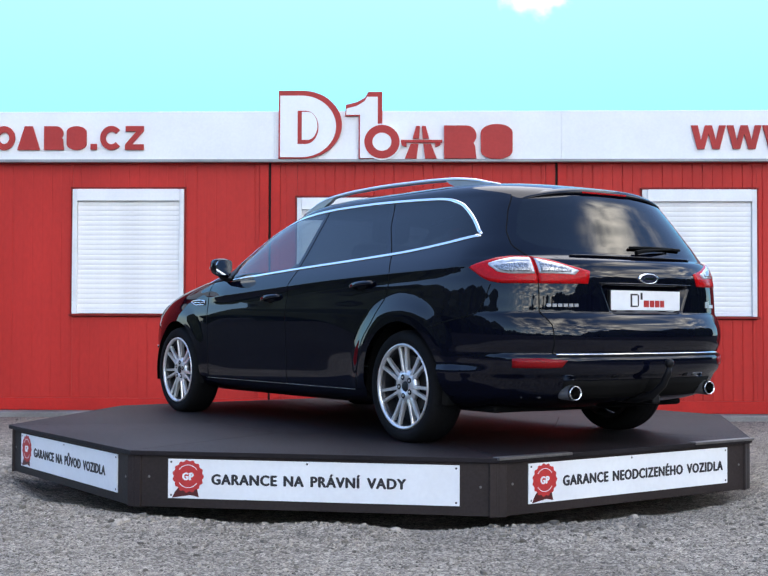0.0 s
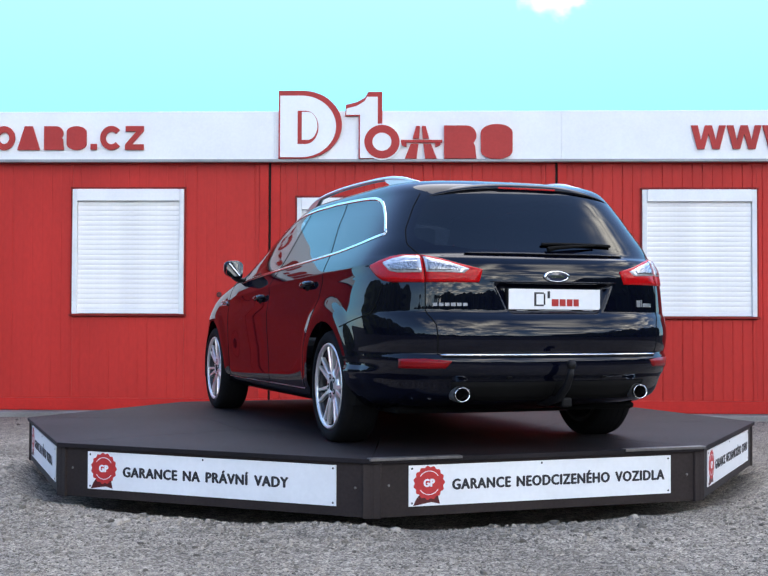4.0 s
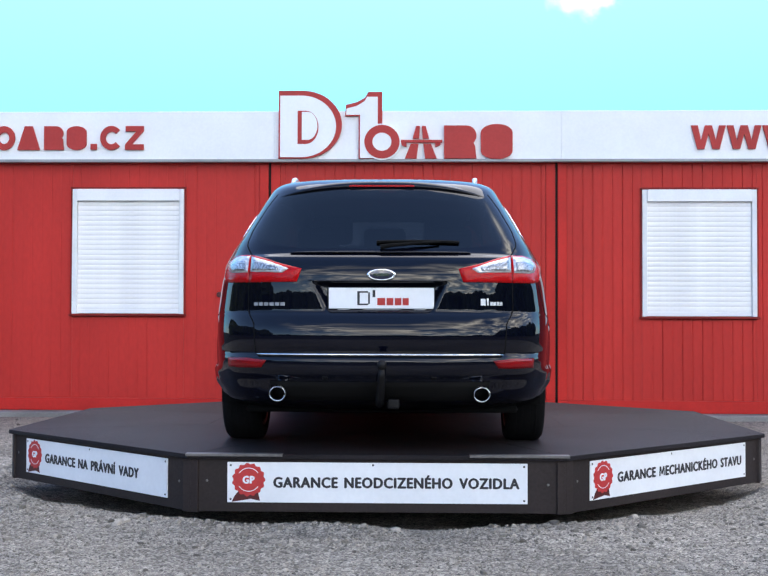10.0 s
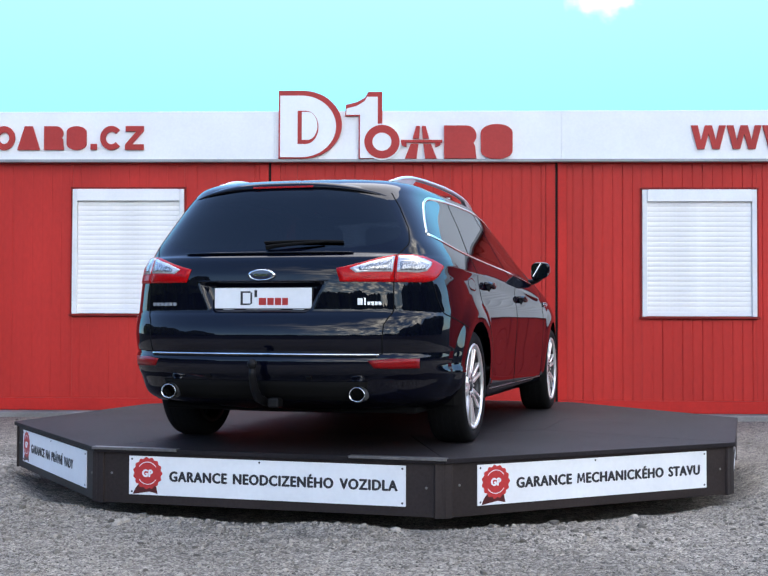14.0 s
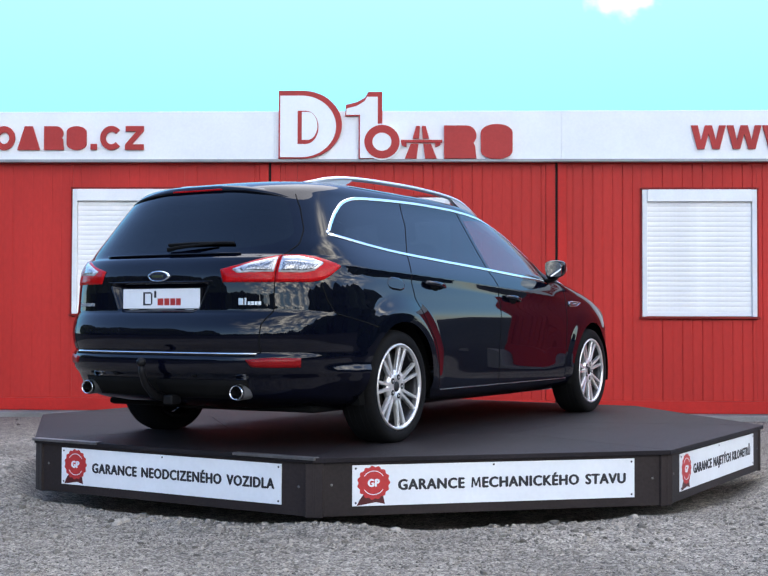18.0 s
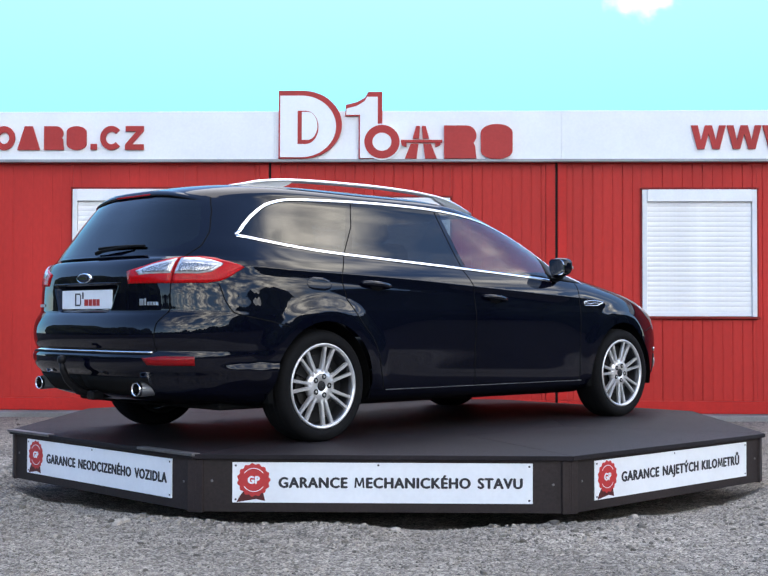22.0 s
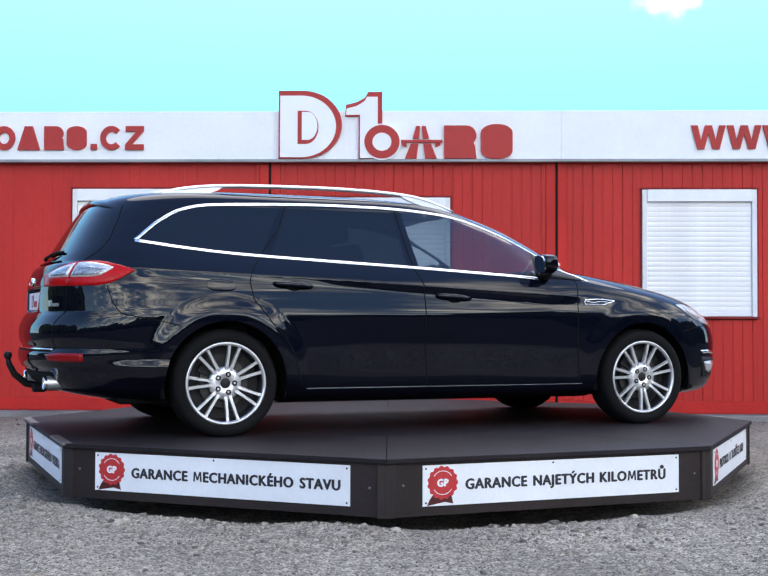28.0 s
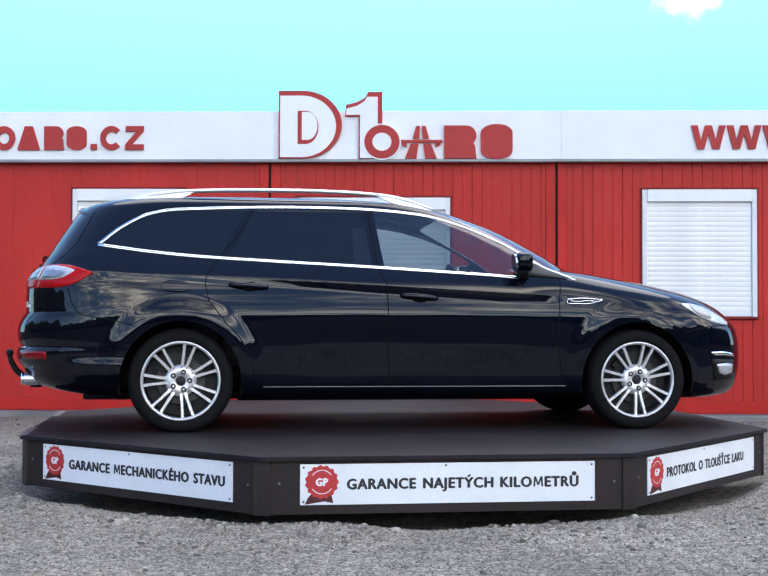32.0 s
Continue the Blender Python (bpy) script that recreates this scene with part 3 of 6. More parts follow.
def plate(name, pts, y0, y1, mat, parent, label=""):
    bm = bmesh.new()
    add_prism(bm, pts, y0, y1)
    return part(name, bm, mat, parent, label)


def half_round(x0, x1, z0, z1, ins=0.0):
    """A plate with a straight left edge and a round right one."""
    x0, x1, z0, z1 = x0 + ins, x1 - ins, z0 + ins, z1 - ins
    r = (z1 - z0) / 2
    rx = (x1 - x0) * 0.62
    return [(x0, z0)] + arc(x1 - rx, z0 + r, rx, r, -90, 90, 28) + [(x0, z1)]


def ring(name, cx, cz, rx, rz, inner, y0, y1, mat, parent, a0=0, a1=360, n=40):
    bm = bmesh.new()
    o = arc(cx, cz, rx, rz, a0, a1, n)
    i = arc(cx, cz, rx * inner, rz * inner, a0, a1, n)
    V = [[bm.verts.new((x, y, z)) for x, z in row] for row in (o, i) for y in (y0, y1)]
    of, ob_, if_, ib = V
    for k in range(n):
        bm.faces.new((of[k], of[k + 1], if_[k + 1], if_[k]))
        bm.faces.new((ob_[k], ib[k], ib[k + 1], ob_[k + 1]))
        bm.faces.new((of[k], ob_[k], ob_[k + 1], of[k + 1]))
        bm.faces.new((if_[k], if_[k + 1], ib[k + 1], ib[k]))
    if a1 - a0 < 360:
        for k in (0, n):
            bm.faces.new((of[k], if_[k], ib[k], ob_[k]))
    bmesh.ops.recalc_face_normals(bm, faces=bm.faces[:])
    return part(name, bm, mat, parent)


def build_fascia_signs():
    em = thing("emblem_sign", WALL, "raised emblem of white plates edged in red and red shapes", "sign")
    z0 = FASCIA_LOW + 0.034
    # half-round white plate, edged and shaded in red, with a smaller one on it
    plate("plate", half_round(-1.560, -0.898, z0, 3.418), -0.118, -0.0865, "logo_red", em, "red edging")
    plate("plate_face", half_round(-1.544, -0.958, z0 + 0.014, 3.366), -0.122, -0.1185, "fascia", em)
    plate("inset", half_round(-1.360, -1.141, 2.858, 3.206), -0.126, -0.1225, "logo_red", em)
    plate("inset_face", half_round(-1.316, -1.153, 2.900, 3.194), -0.129, -0.1265, "fascia", em)
    # upright white plate with a slanted shoulder
    pts = [(-0.70, z0), (-0.476, z0), (-0.476, 3.404), (-0.62, 3.404)] + [(-0.66, 3.342), (-0.74, 3.297), (-0.855, 3.268), (-0.864, 3.150), (-0.722, 3.150), (-0.722, z0)]
    pts[0] = (-0.721, z0)
    plate("plate", pts[1:], -0.116, -0.0865, "logo_red", em, "red edging")
    ins = [(-0.523, z0 + 0.004), (-0.523, 3.352), (-0.635, 3.352), (-0.66, 3.307), (-0.74, 3.258), (-0.850, 3.228), (-0.854, 3.164), (-0.708, 3.164), (-0.708, z0 + 0.004)]
    plate("plate_face", ins, -0.120, -0.1165, "fascia", em)
    # red ring, road pictogram, red blocks
    plate("ring_field", arc(-0.478, 2.880, 0.198, 0.190, 0, 352.8, 49), -0.1225, -0.0865, "fascia", em, "white field behind the red ring")
    ring("ring", -0.478, 2.880, 0.184, 0.176, 0.54, -0.127, -0.0870, "logo_red", em)
    zc = 2.705
    for sx in (-1, 1):
        q = [(-0.073 + sx * 0.165, zc), (-0.073 + sx * 0.045, zc), (-0.073 + sx * 0.025, 2.86), (-0.073 + sx * 0.105, 2.86)]
        plate("road_half", q if sx < 0 else q[::-1], -0.118, -0.0865, "logo_red", em)
        q = [(-0.073 + sx * 0.085, 2.915), (-0.073 + sx * 0.018, 2.915), (-0.073 + sx * 0.010, 3.045), (-0.073 + sx * 0.050, 3.045)]
        plate("road_half", q if sx < 0 else q[::-1], -0.118, -0.0865, "logo_red", em)
        q = [(-0.073 + sx * 0.200, 2.845), (-0.073 + sx * 0.150, 2.825), (-0.073 + sx * 0.150, 2.871), (-0.073 + sx * 0.205, 2.871)]
        plate("bridge_end", q if sx < 0 else q[::-1], -0.118, -0.0865, "logo_red", em)
    plate("bridge", [(-0.30, 2.873), (0.15, 2.873), (0.15, 2.900), (-0.30, 2.900)], -0.118, -0.0865, "logo_red", em)
    blk = [(0.168, zc), (0.505, zc), (0.492, 2.83)] + arc(0.40, 2.945, 0.105, 0.105, -45, 90, 10) + [(0.168, 3.05)]
    plate("block", blk, -0.118, -0.0865, "logo_red", em)
    blk = arc(0.715, 2.785, 0.165, 0.085, 180, 360, 14) + [(0.88, 2.96)] + arc(0.715, 2.975, 0.165, 0.09, 0, 180, 14) + [(0.55, 2.80)]
    plate("block", blk, -0.118, -0.0865, "logo_red", em)

    # web address at both ends: the general prefix in letters, the name as plain red shapes
    ad = thing("web_address_sign", WALL, "red raised lettering on a white fascia board", "lettering", "web addresses on the fascia")
    w_shape = [(0, 1), (0.19, 1), (0.285, 0.36), (0.40, 1), (0.60, 1), (0.715, 0.36), (0.81, 1), (1, 1), (0.82, 0), (0.62, 0), (0.50, 0.64), (0.38, 0), (0.18, 0)]
    for k in range(3):
        plate("letter_w", [(2.722 + 0.366 * k + 0.355 * a, 2.802 + 0.245 * b) for a, b in w_shape[::-1]], FY - 0.024, FY - 0.001, "logo_red", ad)
    for k in range(5):
        plate("block", [(3.90 + 0.26 * k, 2.802), (4.10 + 0.26 * k, 2.802), (4.10 + 0.26 * k, 3.047), (3.90 + 0.26 * k, 3.047)], FY - 0.024, FY - 0.001, "logo_red", ad)
    ad = thing("web_address_sign", WALL, "red raised shapes of a web address on a white fascia board", "lettering", "web addresses on the fascia")
    zl, zh = 2.802, 3.052
    y0, y1 = FY - 0.024, FY - 0.001
    ad.matrix_world = WALL @ Matrix.Translation((0.165, 0, 0))
    for x in (-4.98, -5.22, -5.46):
        plate("block", [(x, zl), (x + 0.2, zl), (x + 0.2, zh), (x, zh)], y0, y1, "logo_red", ad)
    ring("ring", -4.63, 2.927, 0.115, 0.127, 0.48, y0, y1, "logo_red", ad)
    plate("wedge", [(-4.490, zl), (-4.248, zl), (-4.328, zh), (-4.410, zh)], y0, y1, "logo_red", ad)
    plate("block", [(-4.205, zl), (-3.995, zl), (-4.005, 2.92)] + arc(-4.075, 2.977, 0.075, 0.075, -40, 90, 8) + [(-4.205, zh)], y0, y1, "logo_red", ad)
    plate("block", arc(-3.860, 2.862, 0.105, 0.06, 180, 360, 10) + arc(-3.860, 2.992, 0.105, 0.06, 0, 180, 10), y0, y1, "logo_red", ad)
    plate("dot", [(-3.710, zl), (-3.645, zl), (-3.645, zl + 0.062), (-3.710, zl + 0.062)], y0, y1, "logo_red", ad)
    # the country suffix in letters
    ring("letter_c", -3.490, 2.927, 0.118, 0.127, 0.52, y0, y1, "logo_red", ad, 42, 318)
    q = [(0, 0), (1, 0), (1, 0.23), (0.37, 0.23), (1, 0.80), (1, 1), (0.03, 1), (0.03, 0.77), (0.60, 0.77), (0, 0.22)]
    plate("letter_z", [(-3.345 + 0.197 * a, zl + (zh - zl) * b) for a, b in q], y0, y1, "logo_red", ad)


build_fascia_signs()

# ---- turntable stand ----
TOP = 0.333
APOTHEM = 2.29
FACE_ANGLES = [-158.65, -113.65, -68.65, -23.65, 21.35, 66.35, 111.35, 156.35]
WORDS = ["GARANCE NA PRÁVNÍ VADY", "GARANCE NEODCIZENÉHO VOZIDLA", "GARANCE MECHANICKÉHO STAVU", "GARANCE NAJETÝCH KILOMETRŮ", "PROTOKOL O TLOUŠŤCE LAKU", "", "", "GARANCE NA PŮVOD VOZIDLA"]
LENGTHS = [1.012, 1.238, 1.228, 1.192, 1.10, 0, 0, 1.12]


def swirl(t):
    """The stand's turn in degrees at t seconds."""
    u = (t - 16) / 16
    return -59.179 * u + 0.0735 * u * u + 0.4847 * u ** 3


def build_turntable():
    tt = thing("turntable", pose(0, 0, TOP), "octagonal dark brown display turntable with white guarantee signs", "turntable")
    R = (APOTHEM + 0.018) / math.cos(math.pi / 8)
    corners = [(R * math.cos(radians(a + 22.5)), R * math.sin(radians(a + 22.5))) for a in FACE_ANGLES]
    # deck of eight wedge boards around an octagonal middle
    inner = 1.15 / math.cos(math.pi / 8)
    inn = [(inner * math.cos(radians(a + 22.5)), inner * math.sin(radians(a + 22.5))) for a in FACE_ANGLES]

    def slab(pts, z0, z1):
        bm = bmesh.new()
        fa = bm.faces.new([bm.verts.new((x, y, z0)) for x, y in pts])
        ex = bmesh.ops.extrude_face_region(bm, geom=[fa])
        bmesh.ops.translate(bm, verts=[v for v in ex["geom"] if isinstance(v, bmesh.types.BMVert)], vec=(0, 0, z1 - z0))
        bmesh.ops.recalc_face_normals(bm, faces=bm.faces[:])
        return bm
    bm = slab(inn, -0.024, 0.0)
    part("deck_board", bm, "deck", tt)
    for k in range(8):
        a, b = k - 1, k
        c = Vector(((corners[a][0] + corners[b][0] + inn[a][0] + inn[b][0]) / 4, (corners[a][1] + corners[b][1] + inn[a][1] + inn[b][1]) / 4))
        q = [Vector(inn[a]), Vector(corners[a]), Vector(corners[b]), Vector(inn[b])]
        q = [v + (c - v).normalized() * 0.002 for v in q]
        bm = slab(q, -0.024, 0.0)
        bmesh.ops.bevel(bm, geom=[e for e in bm.edges], offset=0.002, segments=1, affect="EDGES")
        part("deck_board", bm, "deck", tt)
    side = 2 * APOTHEM * math.tan(math.pi / 8)
    for k, a in enumerate(FACE_ANGLES):
        m = pose(0, 0, 0, 0, 0, a + 90) @ Matrix.Translation((0, -APOTHEM, 0))      # face frame: x along, -y outwards
        h = side / 2 - 0.006
        sk = part("skirt_panel", box((-h, 0.003, -0.290), (h, 0.022, -0.025), 0.003), "skirt", tt)
        sk.matrix_basis = m
        bt = part("skirt_rail", box((-h + 0.02, 0.03, -0.286), (h - 0.02, 0.07, -0.246), 0.003), "skirt", tt)
        bt.matrix_basis = m
        cp = part("corner_post", box((-0.045, -0.045, -0.294), (0.045, 0.0, -0.025), 0.004), "skirt", tt)
        cp.matrix_basis = pose(0, 0, 0, 0, 0, a + 22.5 + 90) @ Matrix.Translation((0, -APOTHEM / math.cos(math.pi / 8) + 0.052, 0))
        for sx in (-1, 1):
            bmn = bmesh.new()
            bmesh.ops.create_uvsphere(bmn, u_segments=10, v_segments=6, radius=0.007, matrix=Matrix.Diagonal((1, 0.5, 1, 1)))
            bo = part("bolt", bmn, "steel", tt)
            bo.matrix_basis = m @ pose(sx * (side / 2 - 0.09), 0.001, -0.14 - 0.006 * sx)
        if not WORDS[k]:
            continue
        # sign board with its words, seal and screws
        sb = part("sign_board", box((-0.755, -0.003, -0.242), (0.755, 0.003, -0.040), 0.001), "board_white", tt, "white printed sign board")
        sb.matrix_basis = m
        lettering("word", WORDS[k], 0.051, LENGTHS[k], "ink", sb, pose(-0.755 + 0.232, -0.0042, -0.1655), bold=0.054, depth=0.0008)
        ou = [(0.081 * (1 + 0.05 * math.cos(q * math.tau * 15 / 90)) * math.cos(q * math.tau / 90), 0.081 * (1 + 0.05 * math.cos(q * math.tau * 15 / 90)) * math.sin(q * math.tau / 90)) for q in range(90)]
        cx, cz = -0.755 + 0.108, -0.128
        ri = plate("ribbon", [(cx - 0.045, cz - 0.05), (cx + 0.045, cz - 0.05), (cx + 0.058, cz - 0.106), (cx + 0.012, cz - 0.096), (cx - 0.086, cz - 0.112), (cx - 0.070, cz - 0.08)], -0.0038, -0.0031, "seal_dark", sb, "dark red ribbon ends")
        ro = plate("rosette", [(cx + x, cz + z) for x, z in ou], -0.0046, -0.0039, "seal_red", sb, "red scalloped rosette")
        for a0, a1 in ((35, 145), (215, 325)):
            ring("seal_ring", cx, cz, 0.060, 0.060, 0.94, -0.0054, -0.0047, "board_white", sb, a0, a1, 16)
        lettering("seal_letters", "GP", 0.036, 0.062, "board_white", sb, pose(cx - 0.031, -0.0056, cz - 0.018), bold=0.07, depth=0.0008)
        for x, z in ((-0.738, -0.056), (-0.02, -0.052), (0.738, -0.056), (-0.738, -0.226), (0.738, -0.226)):
            bms = bmesh.new()
            add_lathe(bms, [(0.0001, -0.0055), (0.004, -0.0052), (0.0055, -0.0034)], steps=10)
            sc = part("screw", bms, "ink", sb)
            sc.location = (x, 0, z)
    # two bare metal edge strips where the ramps hook on
    m = pose(0, 0, 0, 0, 0, FACE_ANGLES[1] + 90) @ Matrix.Translation((0, -APOTHEM, 0))
    for x0, x1 in ((-0.965, -0.475), (0.465, 0.965)):
        st = part("edge_strip", box((x0, -0.026, -0.010), (x1, 0.026, 0.004), 0.0015), "steel", tt, "bare metal ramp strip")
        st.matrix_basis = m
    # turning hub under the deck
    bm = bmesh.new()
    add_lathe(bm, [(0.02, -0.03), (0.6, -0.03), (0.6, -0.30), (0.9, -0.31), (0.9, -0.38), (0.02, -0.38)], axis="z", steps=32)
    part("hub", bm, "under", tt)
    for k in range(8):
        b = part("joist", box((0.3, -0.03, -0.10), (2.2, 0.03, -0.026)), "under", tt)
        b.matrix_basis = pose(0, 0, 0, 0, 0, FACE_ANGLES[k] + 22.5)
    return tt


turntable = build_turntable()


# ---- a drifting fair-weather cloud ----
def build_cloud():
    """Four soft curved sheets of cloud far off; they thin out to nothing at the edges."""
    m = bpy.data.materials.new("cloud_white")
    m.use_nodes = True
    nt = m.node_tree
    nt.nodes.clear()
    out = nt.nodes.new("ShaderNodeOutputMaterial")
    mixer = nt.nodes.new("ShaderNodeMixShader")
    # the cloud's sunlit white is emitted by the sheets themselves
    em = nt.nodes.new("ShaderNodeEmission")
    em.inputs["Color"].default_value = (1.0, 0.99, 0.98, 1)
    em.inputs["Strength"].default_value = 0.95
    tr = nt.nodes.new("ShaderNodeBsdfTransparent")
    co = nt.nodes.new("ShaderNodeTexCoord")
    mp = nt.nodes.new("ShaderNodeMapping")
    mp.inputs["Scale"].default_value = (1 / 14.0, 1 / 60.0, 1 / 8.2)
    nt.links.new(co.outputs["Object"], mp.inputs[0])
    ln = nt.nodes.new("ShaderNodeVectorMath")
    ln.operation = "LENGTH"
    nt.links.new(mp.outputs[0], ln.inputs[0])
    no = nt.nodes.new("ShaderNodeTexNoise")
    no.inputs["Scale"].default_value = 0.16
    no.inputs["Detail"].default_value = 6
    nt.links.new(co.outputs["Object"], no.inputs["Vector"])
    ad = nt.nodes.new("ShaderNodeMath")
    ad.operation = "MULTIPLY_ADD"
    ad.inputs[1].default_value = 1.3
    nt.links.new(no.outputs["Fac"], ad.inputs[0])
    nt.links.new(ln.outputs["Value"], ad.inputs[2])
    r = nt.nodes.new("ShaderNodeMapRange")
    r.interpolation_type = "SMOOTHSTEP"
    for key, v in (("From Min", 1.55), ("From Max", 0.75), ("To Min", 0.0), ("To Max", 0.6)):
        r.inputs[key].default_value = v
    nt.links.new(ad.outputs[0], r.inputs["Value"])
    nt.links.new(r.outputs[0], mixer.inputs[0])
    nt.links.new(tr.outputs[0], mixer.inputs[1])
    nt.links.new(em.outputs[0], mixer.inputs[2])
    nt.links.new(mixer.outputs[0], out.inputs[0])
    vs, fs = [], []
    for k in range(4):
        o = len(vs)
        for a in range(13):
            for b in range(9):
                x, z = -26 + 52 * a / 12, -16 + 32 * b / 8
                vs.append((x, -12 + 8 * k + 0.012 * x * x, z))
        for a in range(12):
            for b in range(8):
                q = o + a * 9 + b
                fs.append((q, q + 9, q + 10, q + 1))
    M["cloud"] = m
    ob = raw("cloud", vs, fs, "cloud", smooth=True)
    ob.visible_shadow = False
    return tagged(ob, "small soft white fair-weather cloud in a bright sky", "cloud", kind="stuff")


cloud = build_cloud()


def cloud_place(t):
    return pose(50.0 + 1.60 * t, 395, 110.0 - 0.02 * t)


# ---- woods out of view, there for the car to reflect ----
def build_woods():
    rnd = random.Random(12)
    vs, fs = [], []
    for k in range(1120):
        near = k >= 900                       # unseen taller trees, added on both flanks to darken the door reflections
        a = radians(rnd.choice((0, 180)) + rnd.uniform(-30, 30) if near else rnd.uniform(150, 390))
        r = rnd.uniform(38, 54) if near else rnd.uniform(95, 135)
        x, y = r * math.cos(a), -8 + r * math.sin(a)
        h = (rnd.uniform(13.0, 16.5) if near else rnd.uniform(7.0, 16.0)) * (0.75 + 0.35 * noise.noise(Vector((a * 5, 0, 2))))
        w = rnd.uniform(3.2, 6.5)
        o = len(vs)
        for lev, (zz, ww) in enumerate(((0.0, 0.75), (0.3, 1.0), (0.62, 0.85), (0.88, 0.5))):
            for q in range(7):
                b = q * math.tau / 7 + rnd.uniform(-0.2, 0.2)
                rr = w * ww * rnd.uniform(0.75, 1.25)
                vs.append((x + rr * math.cos(b), y + rr * math.sin(b), h * zz + rnd.uniform(-0.4, 0.4) * (lev > 0)))
        vs.append((x, y, h))
        for lev in range(3):
            for q in range(7):
                i0, i1 = o + lev * 7 + q, o + lev * 7 + (q + 1) % 7
                fs.append((i0, i1, i1 + 7, i0 + 7))
        for q in range(7):
            fs.append((o + 21 + q, o + 21 + (q + 1) % 7, o + 28))
    M["woods"] = material("far_foliage", (0.05, 0.06, 0.035), 0.9, grain=0.4, grain_scale=1.5, island=0.35, spec=0.1)
    tagged(raw("reflected_woods", vs, fs, "woods"), "dark belt of far woods and added flank trees, seen only as reflections", "woods", kind="stuff")


build_woods()


# ---- car: body surface ----
def smooth_table(rows):
    """A smooth curve through (key, value) rows."""
    k = np.array([r[0] for r in rows], float)
    v = np.array([r[1] for r in rows], float)
    d = np.diff(v) / np.diff(k)
    s = np.zeros(len(k))
    s[0], s[-1] = d[0], d[-1]
    for i in range(1, len(k) - 1):
        s[i] = 0 if d[i - 1] * d[i] <= 0 else 2 * d[i - 1] * d[i] / (d[i - 1] + d[i])

    def f(q):
        q = np.clip(np.asarray(q, float), k[0], k[-1])
        i = np.clip(np.searchsorted(k, q) - 1, 0, len(k) - 2)
        h = k[i + 1] - k[i]
        t = (q - k[i]) / h
        return (2 * t ** 3 - 3 * t ** 2 + 1) * v[i] + (t ** 3 - 2 * t ** 2 + t) * h * s[i] + (-2 * t ** 3 + 3 * t ** 2) * v[i + 1] + (t ** 3 - t ** 2) * h * s[i + 1]
    return f


XC = -0.85
AXLE, HUB_Z, ARCH = 1.425, 0.310, 0.362
# the tail, the nose and the half width against height
TAIL = smooth_table([(0.18, -1.93), (0.205, -2.05), (0.24, -2.24), (0.27, -2.345), (0.31, -2.395), (0.36, -2.425), (0.385, -2.440), (0.405, -2.464), (0.44, -2.478), (0.475, -2.480), (0.494, -2.472), (0.508, -2.452), (0.55, -2.470), (0.595, -2.476), (0.64, -2.470), (0.664, -2.461), (0.700, -2.442), (0.722, -2.424), (0.80, -2.424), (0.90, -2.418), (0.96, -2.400), (1.00, -2.372), (1.012, -2.345), (1.05, -2.315), (1.12, -2.270), (1.25, -2.190), (1.36, -2.110), (1.39, -2.075), (1.42, -2.00), (1.44, -1.90), (1.455, -1.74), (1.467, -1.52), (1.477, -1.24), (1.486, -0.90)])
NOSE = smooth_table([(0.17, 2.20), (0.20, 2.30), (0.27, 2.345), (0.40, 2.37), (0.53, 2.365), (0.62, 2.345), (0.68, 2.305), (0.74, 2.24), (0.80, 2.14), (0.86, 1.98), (0.90, 1.82), (0.935, 1.65), (0.96, 1.50), (0.985, 1.33), (1.005, 1.17), (1.03, 1.105), (1.10, 0.985), (1.19, 0.82), (1.27, 0.655), (1.335, 0.485), (1.39, 0.305), (1.425, 0.13), (1.448, -0.05), (1.463, -0.28), (1.475, -0.5), (1.486, -0.80)])
WIDE = smooth_table([(0.18, 0.70), (0.205, 0.80), (0.24, 0.855), (0.272, 0.872), (0.285, 0.880), (0.40, 0.895), (0.55, 0.908), (0.70, 0.910), (0.80, 0.898), (0.88, 0.885), (0.94, 0.867), (1.00, 0.840), (1.05, 0.812), (1.10, 0.783), (1.17, 0.745), (1.25, 0.701), (1.35, 0.646), (1.39, 0.628), (1.42, 0.606), (1.44, 0.572), (1.455, 0.520), (1.467, 0.44), (1.477, 0.31), (1.486, 0.02)])
N_FRONT = smooth_table([(0.18, 11), (0.80, 11), (0.95, 9), (1.05, 10), (1.40, 9), (1.486, 4)])
M_FRONT = smooth_table([(0.18, 2.0), (0.9, 2.0), (1.1, 2.4), (1.4, 2.4), (1.486, 2.0)])
N_REAR = smooth_table([(0.18, 6), (0.5, 6.2), (0.95, 6.8), (1.10, 9.5), (1.30, 9.5), (1.42, 7.5), (1.486, 4)])
M_REAR = smooth_table([(0.18, 3.0), (0.95, 3.1), (1.10, 2.8), (1.30, 2.7), (1.42, 2.8), (1.486, 2)])
# lines along the side
CHROME_LOW = smooth_table([(-1.925, 1.133), (-1.633, 1.094), (-1.34, 1.066), (-0.895, 1.040), (-0.23, 1.006), (0.17, 0.983), (0.482, 0.964), (0.64, 0.952), (1.05, 0.928)])
CHROME_TOP = smooth_table([(-1.925, 1.137), (-1.86, 1.197), (-1.79, 1.251), (-1.642, 1.330), (-1.494, 1.362), (-1.344, 1.372), (-0.967, 1.386), (-0.738, 1.390), (-0.431, 1.388), (-0.213, 1.380), (0.037, 1.358), (0.195, 1.328), (0.354, 1.278), (0.513, 1.214), (0.705, 1.112), (0.834, 1.033), (1.035, 0.938)])
